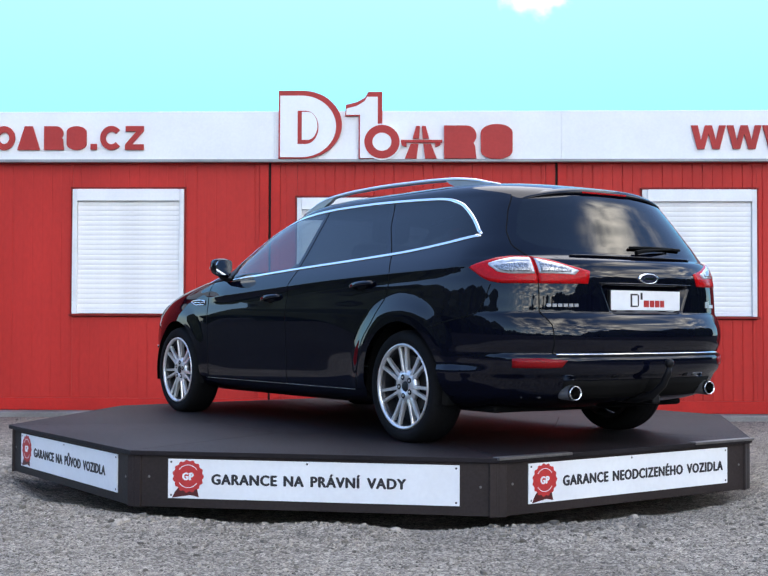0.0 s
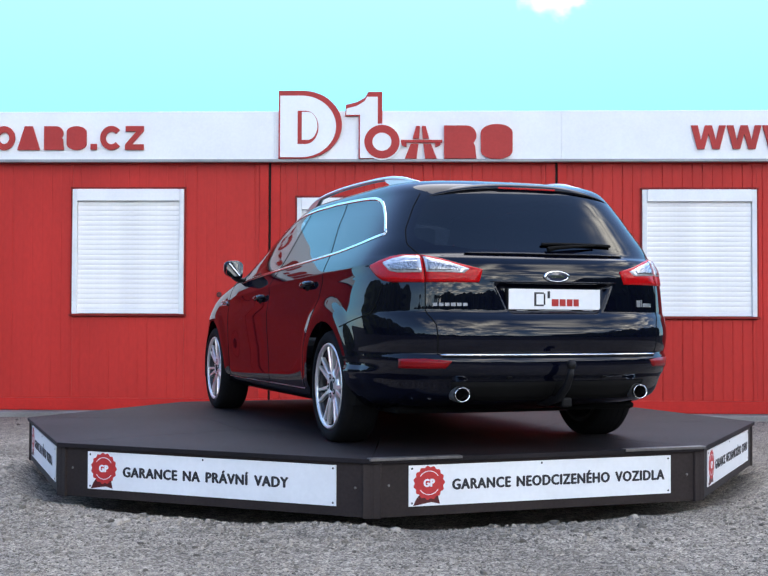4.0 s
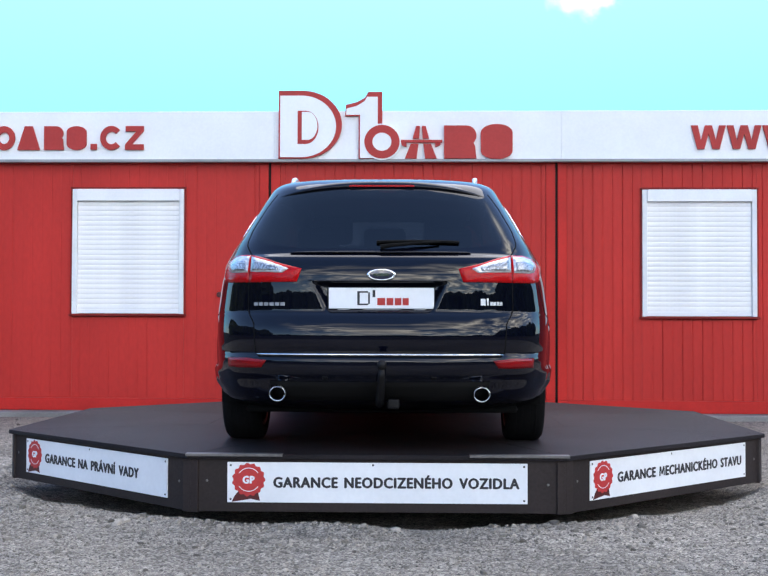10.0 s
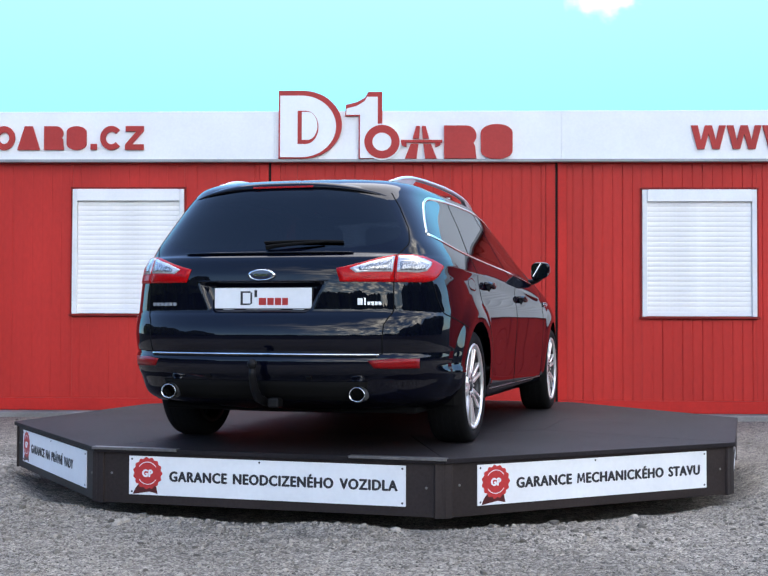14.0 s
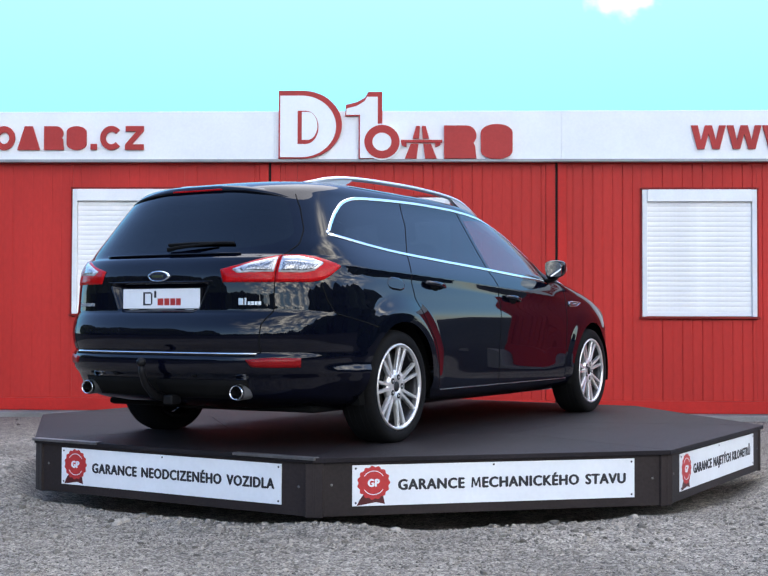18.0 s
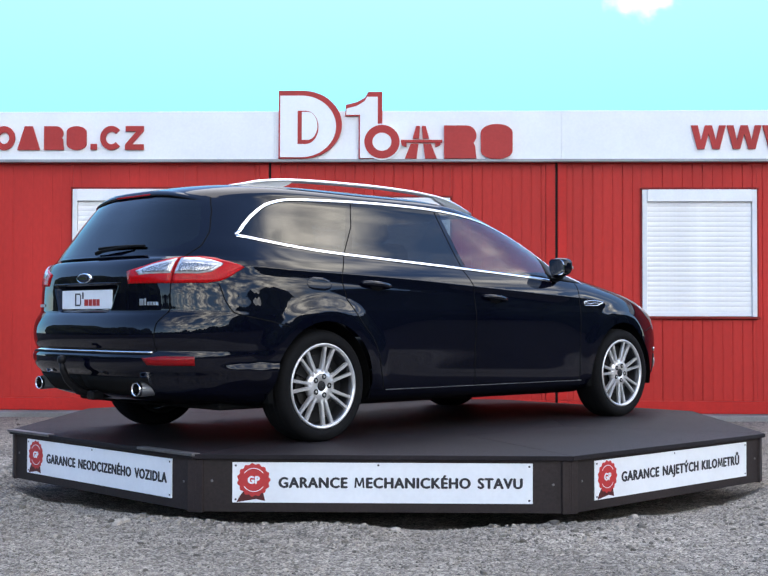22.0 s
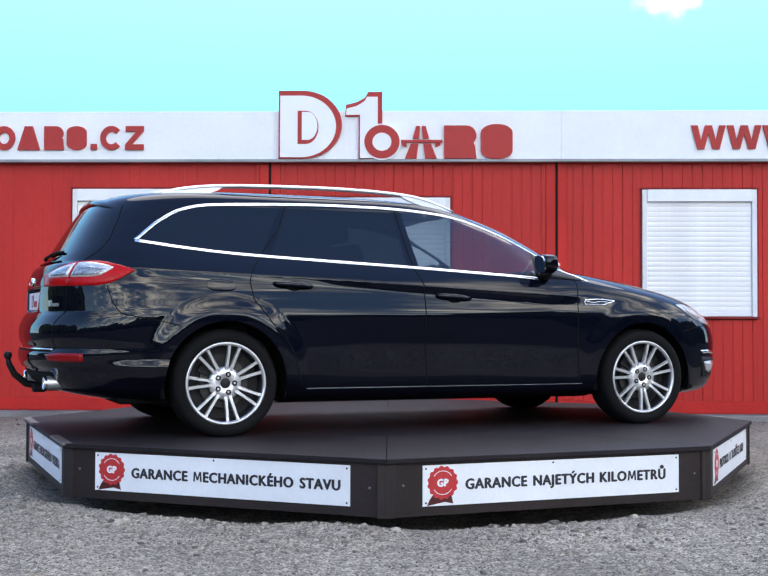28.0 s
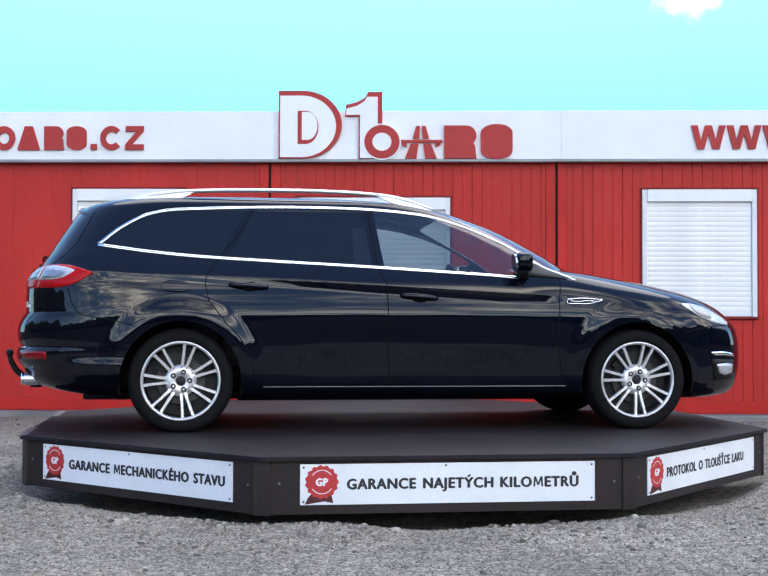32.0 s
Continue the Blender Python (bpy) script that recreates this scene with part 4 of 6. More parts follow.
SHOULDER = smooth_table([(-2.5, 0.985), (-1.944, 0.970), (-1.628, 0.955), (-1.28, 0.944), (-0.689, 0.922), (-0.237, 0.898), (0.16, 0.876), (0.60, 0.852), (0.94, 0.839), (1.4, 0.82), (2.4, 0.76)])


def step01(t):
    t = np.clip(t, 0, 1)
    return t * t * (3 - 2 * t)


def side_relief(x, z):
    """What stands out of the plain side: shoulder crease, wheel arch flares, hollow doors."""
    sh = SHOULDER(x)
    d = sh - z
    crease = 0.014 * np.where(d >= 0, np.clip(1 - d / 0.060, 0, 1) ** 1.5, np.clip(1 + d / np.maximum(CHROME_LOW(x) - sh - 0.012, 0.03), 0, 1))
    fade = step01((x + 2.10) / 0.25) * step01((1.02 - x) / 0.35)
    out = crease * fade
    for ax in (-AXLE, AXLE):
        r = np.hypot(x - ax, z - HUB_Z)
        out = out + 0.018 * step01((0.530 - r) / 0.13) * step01((z - 0.24) / 0.1) * (1 if ax < 0 else 0.5)
    out = out + 0.018 * step01((0.450 - z) / 0.040) * step01((-1.66 - x) / 0.06) * step01((x + 2.16) / 0.20) * step01((z - 0.30) / 0.06)
    hollow = np.exp(-((z - 0.50) / 0.13) ** 2) * step01((x + 1.0) / 0.5) * step01((0.95 - x) / 0.4)
    return out - 0.007 * hollow


def half_width(x, z):
    """The body's half width at a place of the side, relief included."""
    x, z = np.asarray(x, float), np.asarray(z, float)
    front = x > XC
    e = np.where(front, (x - XC) / (NOSE(z) - XC), (x - XC) / (TAIL(z) - XC))
    n = np.where(front, N_FRONT(z), N_REAR(z))
    m = np.where(front, M_FRONT(z), M_REAR(z))
    g = np.clip(1 - np.clip(np.abs(e), 0, 1) ** n, 0, 1) ** (1 / m)
    return WIDE(z) * g + side_relief(x, z) * step01((g - 0.72) / 0.2)


def tail_x(y, z):
    """The tail's place at a distance y from the middle."""
    y, z = np.abs(np.asarray(y, float)), np.asarray(z, float)
    g = np.clip(y / WIDE(z), 0, 1)
    e = np.clip(1 - g ** M_REAR(z), 0, 1) ** (1 / N_REAR(z))
    return XC + (TAIL(z) - XC) * e + recess(y, z)


def recess(y, z):
    """The hollow for the plate, pressed into the tailgate."""
    lim = 0.275 + (np.asarray(z) - 0.71) * 0.45
    return 0.035 * step01((lim - np.abs(y)) / 0.05) * step01((np.asarray(z) - 0.722) / 0.012) * step01((0.872 - np.asarray(z)) / 0.025)


def body_grid():
    zs = np.concatenate([np.arange(0.18, 0.28, 0.010), np.arange(0.28, 0.70, 0.012), np.arange(0.70, 0.80, 0.009), np.arange(0.80, 1.02, 0.0055), np.arange(1.02, 1.36, 0.010), np.arange(1.36, 1.44, 0.005), np.arange(1.44, 1.4862, 0.0025)])
    NF, NR = 230, 200
    cols = NF + NR + 1
    P = np.zeros((len(zs), cols, 3))
    S = np.zeros((len(zs), cols))
    fi = np.linspace(0, 1, 500)
    for j, z in enumerate(zs):
        def half(xe, n, m):
            g = np.sin(fi * math.pi / 2)
            y = g
            e = np.clip(1 - y ** m, 0, 1) ** (1 / n)
            x2 = fi[::-1]
            y2 = np.clip(1 - x2 ** n, 0, 1) ** (1 / m)
            ee, yy = np.concatenate([e, x2]), np.concatenate([y, y2])
            o = np.lexsort((-ee, yy))
            ee, yy = ee[o], yy[o]
            return XC + (xe - XC) * ee, float(WIDE(z)) * yy
        xf, yf = half(float(NOSE(z)), float(N_FRONT(z)), float(M_FRONT(z)))
        xr, yr = half(float(TAIL(z)), float(N_REAR(z)), float(M_REAR(z)))
        lf = np.concatenate([[0], np.cumsum(np.hypot(np.diff(xf), np.diff(yf)))])
        lr = np.concatenate([[0], np.cumsum(np.hypot(np.diff(xr), np.diff(yr)))])
        a = np.linspace(0, lf[-1], NF + 1)
        b = np.linspace(lr[-1], 0, NR + 1)[1:]
        P[j, :, 0] = np.concatenate([np.interp(a, lf, xf), np.interp(b, lr, xr)])
        P[j, :, 1] = np.concatenate([np.interp(a, lf, yf), np.interp(b, lr, yr)])
        P[j, :, 2] = z
        S[j] = np.concatenate([lr[-1] + lf[-1] - a, b])
    x, y, z = P[..., 0], P[..., 1], P[..., 2]
    g = y / np.maximum(WIDE(z), 1e-6)
    y += side_relief(x, z) * step01((g - 0.72) / 0.2)
    x += np.where(x < -1.9, recess(y, z), 0)
    return P, S


def nearest_on(poly, q):
    """The nearest points of a closed outline to the points q, and how far they are."""
    best = np.full(len(q), 9.0)
    out = q.copy()
    n = len(poly)
    for i in range(n):
        a, b = poly[i], poly[(i + 1) % n]
        ab = b - a
        t = np.clip(((q - a) @ ab) / max(ab @ ab, 1e-12), 0, 1)
        c = a + t[:, None] * ab
        d = np.hypot(*(q - c).T)
        hit = d < best
        best[hit], out[hit] = d[hit], c[hit]
    return out, best


def inside(poly, q):
    x, y = q[:, 0], q[:, 1]
    res = np.zeros(len(q), bool)
    n = len(poly)
    for i in range(n):
        (x0, y0), (x1, y1) = poly[i], poly[(i + 1) % n]
        cut = (y0 > y) != (y1 > y)
        res ^= cut & (x < (x1 - x0) * (y - y0) / (y1 - y0 + 1e-12) + x0)
    return res


def between(f_low, f_high, x0, x1, n=24, pad=0.0):
    xs = np.linspace(x0, x1, n)
    return [(x, float(f_low(x)) + pad) for x in xs], [(x, float(f_high(x)) - pad) for x in xs]


def window_outline(low_rear, low_front, top_front, top_rear, pad=0.012):
    """A side window between the two chrome lines, its ends slanted."""
    lo, _ = between(CHROME_LOW, CHROME_TOP, low_rear, low_front, 24, pad)
    _, hi = between(CHROME_LOW, CHROME_TOP, top_rear, top_front, 24, pad)
    return np.array(lo + hi[::-1])


def outlines():
    """Outlines of the panels: name -> (space, outline); spaces: side (x, z), rear (along the tail, z), top (x, y), front."""
    o = {}
    o["front_window"] = ("side", window_outline(-0.185, 0.635, 0.715, -0.232))
    o["rear_window"] = ("side", window_outline(-1.135, -0.262, -0.300, -0.975))
    o["quarter_window"] = ("side", window_outline(-1.885, -1.195, -1.030, -1.885))
    top = [(x, float(CHROME_TOP(x)) + 0.014) for x in np.linspace(-0.262, 0.90, 24)]
    o["front_door"] = ("side", np.array([(-0.150, 0.276), (-0.168, 0.5), (-0.168, 0.75), (-0.175, 0.90), (-0.222, 1.0), (-0.246, 1.15), (-0.272, 1.39)] + top + [(0.93, 0.92), (0.916, 0.82), (0.912, 0.50), (0.935, 0.30), (0.92, 0.276)]))
    top = [(x, float(CHROME_TOP(x)) + 0.014) for x in np.linspace(-0.985, -0.274, 16)]
    arch = [(-AXLE + 0.44 * math.cos(radians(a)), HUB_Z + 0.44 * math.sin(radians(a))) for a in (52, 38, 24, 8)]
    o["rear_door"] = ("side", np.array([(-0.95, 0.276), (-0.97, 0.32)] + arch[::-1] + [(-1.264, 0.80), (-1.283, 0.90), (-1.275, 0.95), (-1.20, 1.062), (-1.062, 1.23), (-0.992, 1.38)] + top + [(-0.248, 1.15), (-0.224, 1.0), (-0.177, 0.90), (-0.170, 0.75), (-0.170, 0.5), (-0.152, 0.276)]))
    o["tail_glass"] = ("rear", np.array([(-0.2, 1.038), (0.40, 1.042), (0.60, 1.066), (0.672, 1.098), (0.690, 1.13), (0.640, 1.225), (0.585, 1.300), (0.535, 1.338), (0.48, 1.352), (0.27, 1.362), (-0.2, 1.366)]))
    o["tailgate"] = ("rear", np.array([(-0.2, 0.500), (0.60, 0.500), (0.640, 0.512), (0.650, 0.66), (0.690, 0.72), (0.690, 1.01), (0.745, 1.07), (0.735, 1.15), (0.665, 1.27), (0.600, 1.350), (0.52, 1.386), (-0.2, 1.396)]))
    o["tail_bumper"] = ("side", np.array([(-3.0, 0.1), (-1.5, 0.1), (-1.5, 0.640), (-1.698, 0.641), (-1.80, 0.668), (-1.92, 0.690), (-2.03, 0.712), (-2.075, 0.780), (-2.10, 0.868), (-3.0, 0.868)]))
    o["nose_bumper"] = ("side", np.array([(3.0, 0.1), (1.5, 0.1), (1.5, 0.60), (1.75, 0.610), (1.92, 0.645), (2.10, 0.655), (2.3, 0.665), (3.0, 0.67)]))
    o["bonnet"] = ("top", np.array([(1.08, -0.2), (1.08, 0.40), (0.99, 0.735), (1.2, 0.755), (1.6, 0.735), (1.9, 0.68), (2.1, 0.60), (2.22, 0.45), (2.29, 0.2), (2.30, -0.2)]))
    o["windscreen"] = ("top", np.array([(1.085, -0.2), (1.075, 0.30), (1.02, 0.62), (0.955, 0.735), (0.80, 0.720), (0.55, 0.672), (0.33, 0.610), (0.27, 0.585), (0.31, 0.40), (0.33, -0.2)]))
    return o


PRIORITY = ["front_window", "rear_window", "quarter_window", "tail_glass", "windscreen", "front_door", "rear_door", "tailgate", "tail_bumper", "nose_bumper", "bonnet"]


def build_body(car):
    P, S = body_grid()
    rows, cols = S.shape
    lines = outlines()

    def space(name):
        return {"side": np.stack([P[..., 0], P[..., 2]], -1), "rear": np.stack([S, P[..., 2]], -1), "top": np.stack([P[..., 0], P[..., 1]], -1)}[name]

    def allowed(key):
        x, y, z = P[..., 0], P[..., 1], P[..., 2]
        sp = lines[key][0]
        if sp == "side":
            return (y > 0.40) & ((x > -2.3) | (key in ("tail_bumper",)))
        if sp == "rear":
            return x < -1.5
        return (z > 0.72) & (x > 0.2)
    # normals
    gu, gv = np.gradient(P, axis=1), np.gradient(P, axis=0)
    nrm = np.cross(gu, gv)
    nrm /= np.maximum(np.linalg.norm(nrm, axis=-1, keepdims=True), 1e-9)
    if nrm[rows // 2, cols // 2, 1] < 0:
        nrm = -nrm
    taken = np.zeros((rows, cols), bool)
    circles = []
    for ax in (-AXLE, AXLE):
        circles.append(("side", np.array([(ax + ARCH * math.cos(q), HUB_Z + ARCH * math.sin(q)) for q in np.linspace(0, math.tau, 72, endpoint=False)])))
    jobs = [(c, None) for c in circles] + [(lines[k], k) for k in PRIORITY if k not in ("tail_bumper",)] + [(lines["tail_bumper"], "tail_bumper")]
    for (sp, poly), key in jobs:
        C = space(sp)
        ok = allowed(key) if key else P[..., 1] > 0.5
        lo, hi = poly.min(0) - 0.03, poly.max(0) + 0.03
        ok &= ~taken & (C[..., 0] > lo[0]) & (C[..., 0] < hi[0]) & (C[..., 1] > lo[1]) & (C[..., 1] < hi[1])
        idx = np.argwhere(ok)
        if not len(idx):
            continue
        du = np.gradient(C, axis=1)[ok]
        dv = np.gradient(C, axis=0)[ok]
        pu = np.gradient(P, axis=1)[ok]
        pv = np.gradient(P, axis=0)[ok]
        q = C[ok]
        near, dist = nearest_on(poly, q)
        want = near - q
        det = du[:, 0] * dv[:, 1] - du[:, 1] * dv[:, 0]
        det = np.where(np.abs(det) < 1e-9, 1e-9, det)
        a = (want[:, 0] * dv[:, 1] - want[:, 1] * dv[:, 0]) / det
        b = (du[:, 0] * want[:, 1] - du[:, 1] * want[:, 0]) / det
        go = (np.abs(a) < 0.56) & (np.abs(b) < 0.56)
        P[ok] = np.where(go[:, None], P[ok] + a[:, None] * pu + b[:, None] * pv, P[ok])
        if sp == "rear":
            S[ok] = np.where(go, near[:, 0], S[ok])
        t = taken[ok]
        t |= go
        taken[ok] = t
    P[:, 0, 1] = 0
    P[:, -1, 1] = 0
    # triangles, cut along the outlines, and the region of each
    gi = np.arange(rows * cols).reshape(rows, cols)
    c0, c1, c2, c3 = gi[:-1, :-1].ravel(), gi[:-1, 1:].ravel(), gi[1:, 1:].ravel(), gi[1:, :-1].ravel()
    tk = taken.ravel()
    d02 = tk[c0] & tk[c2]
    d13 = tk[c1] & tk[c3]
    first = (d02 & ~d13)[:, None]
    tri = np.concatenate([np.where(first, np.stack([c0, c1, c2], -1), np.stack([c0, c1, c3], -1)), np.where(first, np.stack([c0, c2, c3], -1), np.stack([c1, c2, c3], -1))])
    PF, NFl, SF = P.reshape(-1, 3), nrm.reshape(-1, 3), S.ravel()
    out = np.einsum("ij,ij->i", np.cross(PF[tri[:, 1]] - PF[tri[:, 0]], PF[tri[:, 2]] - PF[tri[:, 0]]), NFl[tri].sum(1)) < 0
    tri[out] = tri[out][:, ::-1]
    mid = PF[tri].mean(1)
    ms = SF[tri].mean(1)
    reg = np.full(len(tri), -1)
    x, y, z = mid.T
    for n in range(len(PRIORITY) - 1, -1, -1):
        key = PRIORITY[n]
        sp, poly = lines[key]
        q = {"side": np.stack([x, z], -1), "rear": np.stack([ms, z], -1), "top": np.stack([x, y], -1)}[sp]
        lim = (y > 0.40) if sp == "side" else (x < -1.5) if sp == "rear" else (z > 0.70) & (x > 0.2)
        if key in ("tail_bumper", "nose_bumper"):
            lim = np.abs(x) > 1.4
        reg[inside(poly, q) & lim] = n
    for ax in (-AXLE, AXLE):
        reg[(np.hypot(x - ax, z - HUB_Z) < ARCH) & (y > 0.5)] = -2
    # mesh parts out of the regions
    mats = {"front_window": "glass", "rear_window": "tint", "quarter_window": "tint", "tail_glass": "tint", "windscreen": "glass"}
    names = {"front_window": "door_glass", "rear_window": "door_glass", "quarter_window": "quarter_glass", "tail_glass": "rear_window", "tail_bumper": "rear_bumper", "nose_bumper": "front_bumper", "front_door": "front_door", "rear_door": "rear_door", "bonnet": "bonnet", "windscreen": "windscreen", "tailgate": "tailgate"}
    labels = {"rear_window": "dark privacy glass", "quarter_window": "dark privacy glass", "tail_glass": "dark tinted rear window", "front_window": "clear door glass", "windscreen": "clear windscreen"}
    whole = {"tail_glass", "windscreen", "bonnet", "tailgate", "tail_bumper", "nose_bumper", None}
    made = {}
    for n in list(range(len(PRIORITY))) + [-1]:
        key = PRIORITY[n] if n >= 0 else None
        F = tri[reg == n]
        if not len(F):
            continue
        cnt = np.bincount(F.ravel(), minlength=rows * cols)
        used = cnt > 0
        ids = np.full(rows * cols, -1)
        ids[used] = np.arange(used.sum())
        V = PF[used]
        F = ids[F]
        NV = NFl[used]
        NV2 = NV * np.array((1, -1, 1))
        V2 = V * np.array((1, -1, 1))
        if key in whole:
            F2 = F[:, ::-1] + len(V)
            W = np.concatenate([V, V2])
            G = np.concatenate([F, F2])
            # join the two halves along the middle
            on = np.abs(W[:, 1]) < 1e-6
            first = {}
            remap = np.arange(len(W))
            for i in np.nonzero(on)[0]:
                k2 = (round(W[i, 0], 6), round(W[i, 2], 6))
                remap[i] = first.setdefault(k2, i)
            G = remap[G]
            sets = [(W, G, np.concatenate([NV, NV2]))]
        else:
            sets = [(V, F, NV), (V2, F[:, ::-1], NV2)]
        for i, (W, G, NW) in enumerate(sets):
            G = G[(G[:, 0] != G[:, 1]) & (G[:, 1] != G[:, 2]) & (G[:, 0] != G[:, 2])]
            keep, G = np.unique(G, return_inverse=True)
            W, NW, G = W[keep], NW[keep], G.reshape(-1, 3)
            nm = names.get(key, "body_shell")
            parent = car
            if key == "front_window":
                parent = made["front_door"][i] if "front_door" in made else car
            ob = raw(nm, W, G, mats.get(key, "paint"), parent, labels.get(key, ""), smooth=True)
            NW = NW / np.maximum(np.linalg.norm(NW, axis=1, keepdims=True), 1e-9)
            ob.data.normals_split_custom_set_from_vertices([tuple(map(float, v)) for v in NW])
            made.setdefault(key, []).append(ob)
    for i in range(2):
        for g, d in (("front_window", "front_door"), ("rear_window", "rear_door")):
            made[g][i].parent = made[d][i]
    made["tail_glass"][0].parent = made["tailgate"][0]
    return made


CAR_AT = (0.03, 0.035, 66.33)
car = thing("estate_car", pose(CAR_AT[0], CAR_AT[1], TOP, 0, 0, CAR_AT[2]), "glossy black estate car with alloy wheels and chrome window trim", "car")
panels = build_body(car)


# ---- car: wheels ----
def build_wheel(side):
    """A tyre and a seven twin-spoke alloy rim; the outer face looks to side * y."""
    wh = thing("wheel")
    bm = bmesh.new()
    prof = [(0.238, -0.095), (0.262, -0.108), (0.290, -0.106), (0.306, -0.092), (0.3135, -0.070), (0.3155, 0.0), (0.3135, 0.070), (0.306, 0.092), (0.290, 0.106), (0.262, 0.108), (0.246, 0.102), (0.238, 0.095)]
    add_lathe(bm, prof, steps=72, close=True)
    part("tyre", bm, "rubber", wh, "black tyre", smooth=True)
    bm = bmesh.new()
    for yy in (-0.055, -0.02, 0.02, 0.055):
        add_lathe(bm, [(0.3150, yy - 0.004), (0.3166, yy - 0.003), (0.3166, yy + 0.003), (0.3150, yy + 0.004)], steps=60)
    part("tread", bm, "rubber", wh)
    bm = bmesh.new()
    add_lathe(bm, [(0.2405, 0.098), (0.237, 0.105), (0.229, 0.104), (0.222, 0.096), (0.220, 0.085), (0.2375, 0.085)], steps=72, close=True)
    part("rim", bm, "alloy", wh, "silver alloy rim", smooth=True)
    bm = bmesh.new()
    add_lathe(bm, [(0.221, 0.086), (0.217, 0.060), (0.214, 0.02), (0.212, -0.09), (0.236, -0.100), (0.2385, -0.02), (0.2385, 0.084)], steps=60, close=True)
    part("barrel", bm, "alloy_dark", wh, "dark inner rim barrel", smooth=True)
    bm = bmesh.new()
    add_lathe(bm, [(0.001, 0.005), (0.211, 0.005), (0.211, 0.0), (0.001, 0.0)], steps=40)
    part("dust_shield", bm, "brake", wh)
    bm = bmesh.new()
    add_lathe(bm, [(0.060, 0.030), (0.145, 0.030), (0.147, 0.028), (0.147, 0.006), (0.060, 0.006)], steps=40)
    part("brake_disc", bm, "disc", wh, "worn grey brake disc")
    bm = bmesh.new()
    for k in range(10):
        a0, a1 = radians(62 + 7 * k), radians(62 + 7 * (k + 1))
        q = [bm.verts.new((r * math.cos(a), y, r * math.sin(a))) for a in (a0, a1) for r, y in ((0.098, 0.044), (0.172, 0.044), (0.172, 0.012), (0.098, 0.012))]
        for i in range(4):
            bm.faces.new((q[i], q[(i + 1) % 4], q[4 + (i + 1) % 4], q[4 + i]))
        if k in (0, 9):
            bm.faces.new(q[:4] if k == 0 else q[4:])
    bmesh.ops.remove_doubles(bm, verts=bm.verts[:], dist=0.0002)
    bmesh.ops.recalc_face_normals(bm, faces=bm.faces[:])
    part("brake_caliper", bm, "brake", wh)
    for k in range(7):
        for sg in (-1, 1):
            bm = bmesh.new()
            a = k * math.tau / 7
            sec = []
            for r, off, w, y, th in ((0.060, 0.0130, 0.0125, 0.078, 0.030), (0.10, 0.0150, 0.0104, 0.084, 0.028), (0.16, 0.0225, 0.0098, 0.088, 0.026), (0.205, 0.0295, 0.0100, 0.091, 0.024), (0.225, 0.0330, 0.0118, 0.093, 0.026)):
                ring_ = []
                for dx, dy in ((-w, -0.007), (-w * 0.72, 0), (w * 0.72, 0), (w, -0.007), (w * 0.8, -th), (-w * 0.8, -th)):
                    tx = sg * off + dx
                    ring_.append(bm.verts.new((r * math.sin(a) + tx * math.cos(a), y + dy, r * math.cos(a) - tx * math.sin(a))))
                sec.append(ring_)
            for s0, s1 in zip(sec, sec[1:]):
                for q in range(6):
                    bm.faces.new((s0[q], s0[(q + 1) % 6], s1[(q + 1) % 6], s1[q]))
            bm.faces.new(sec[0])
            bm.faces.new(sec[-1][::-1])
            bmesh.ops.recalc_face_normals(bm, faces=bm.faces[:])
            part("spoke", bm, "alloy", wh)
    bm = bmesh.new()
    add_lathe(bm, [(0.0005, 0.078), (0.030, 0.078), (0.034, 0.084), (0.066, 0.0825), (0.094, 0.077), (0.097, 0.050), (0.0005, 0.045)], steps=42)
    part("hub", bm, "alloy", wh, smooth=True)
    bm = bmesh.new()
    add_lathe(bm, [(0.0005, 0.087), (0.020, 0.0865), (0.027, 0.084), (0.029, 0.079)], steps=24)
    part("centre_cap", bm, "brake", wh, "dark centre cap", smooth=True)
    for k in range(5):
        bm = bmesh.new()
        # raised dark ring paints the shade of the hole round the nut
        add_lathe(bm, [(0.0165, 0.080), (0.0160, 0.0848), (0.0072, 0.0848), (0.0070, 0.080)], steps=18)
        nut = part("nut_shade", bm, "brake", wh)
        bm = bmesh.new()
        add_lathe(bm, [(0.0005, 0.0880), (0.0060, 0.0880), (0.0068, 0.0855), (0.0068, 0.079)], steps=6)
        part("wheel_nut", bm, "alloy", nut)
        nut.location = (0.054 * math.sin(k * math.tau / 5 + 0.3), 0, 0.054 * math.cos(k * math.tau / 5 + 0.3))
    return wh


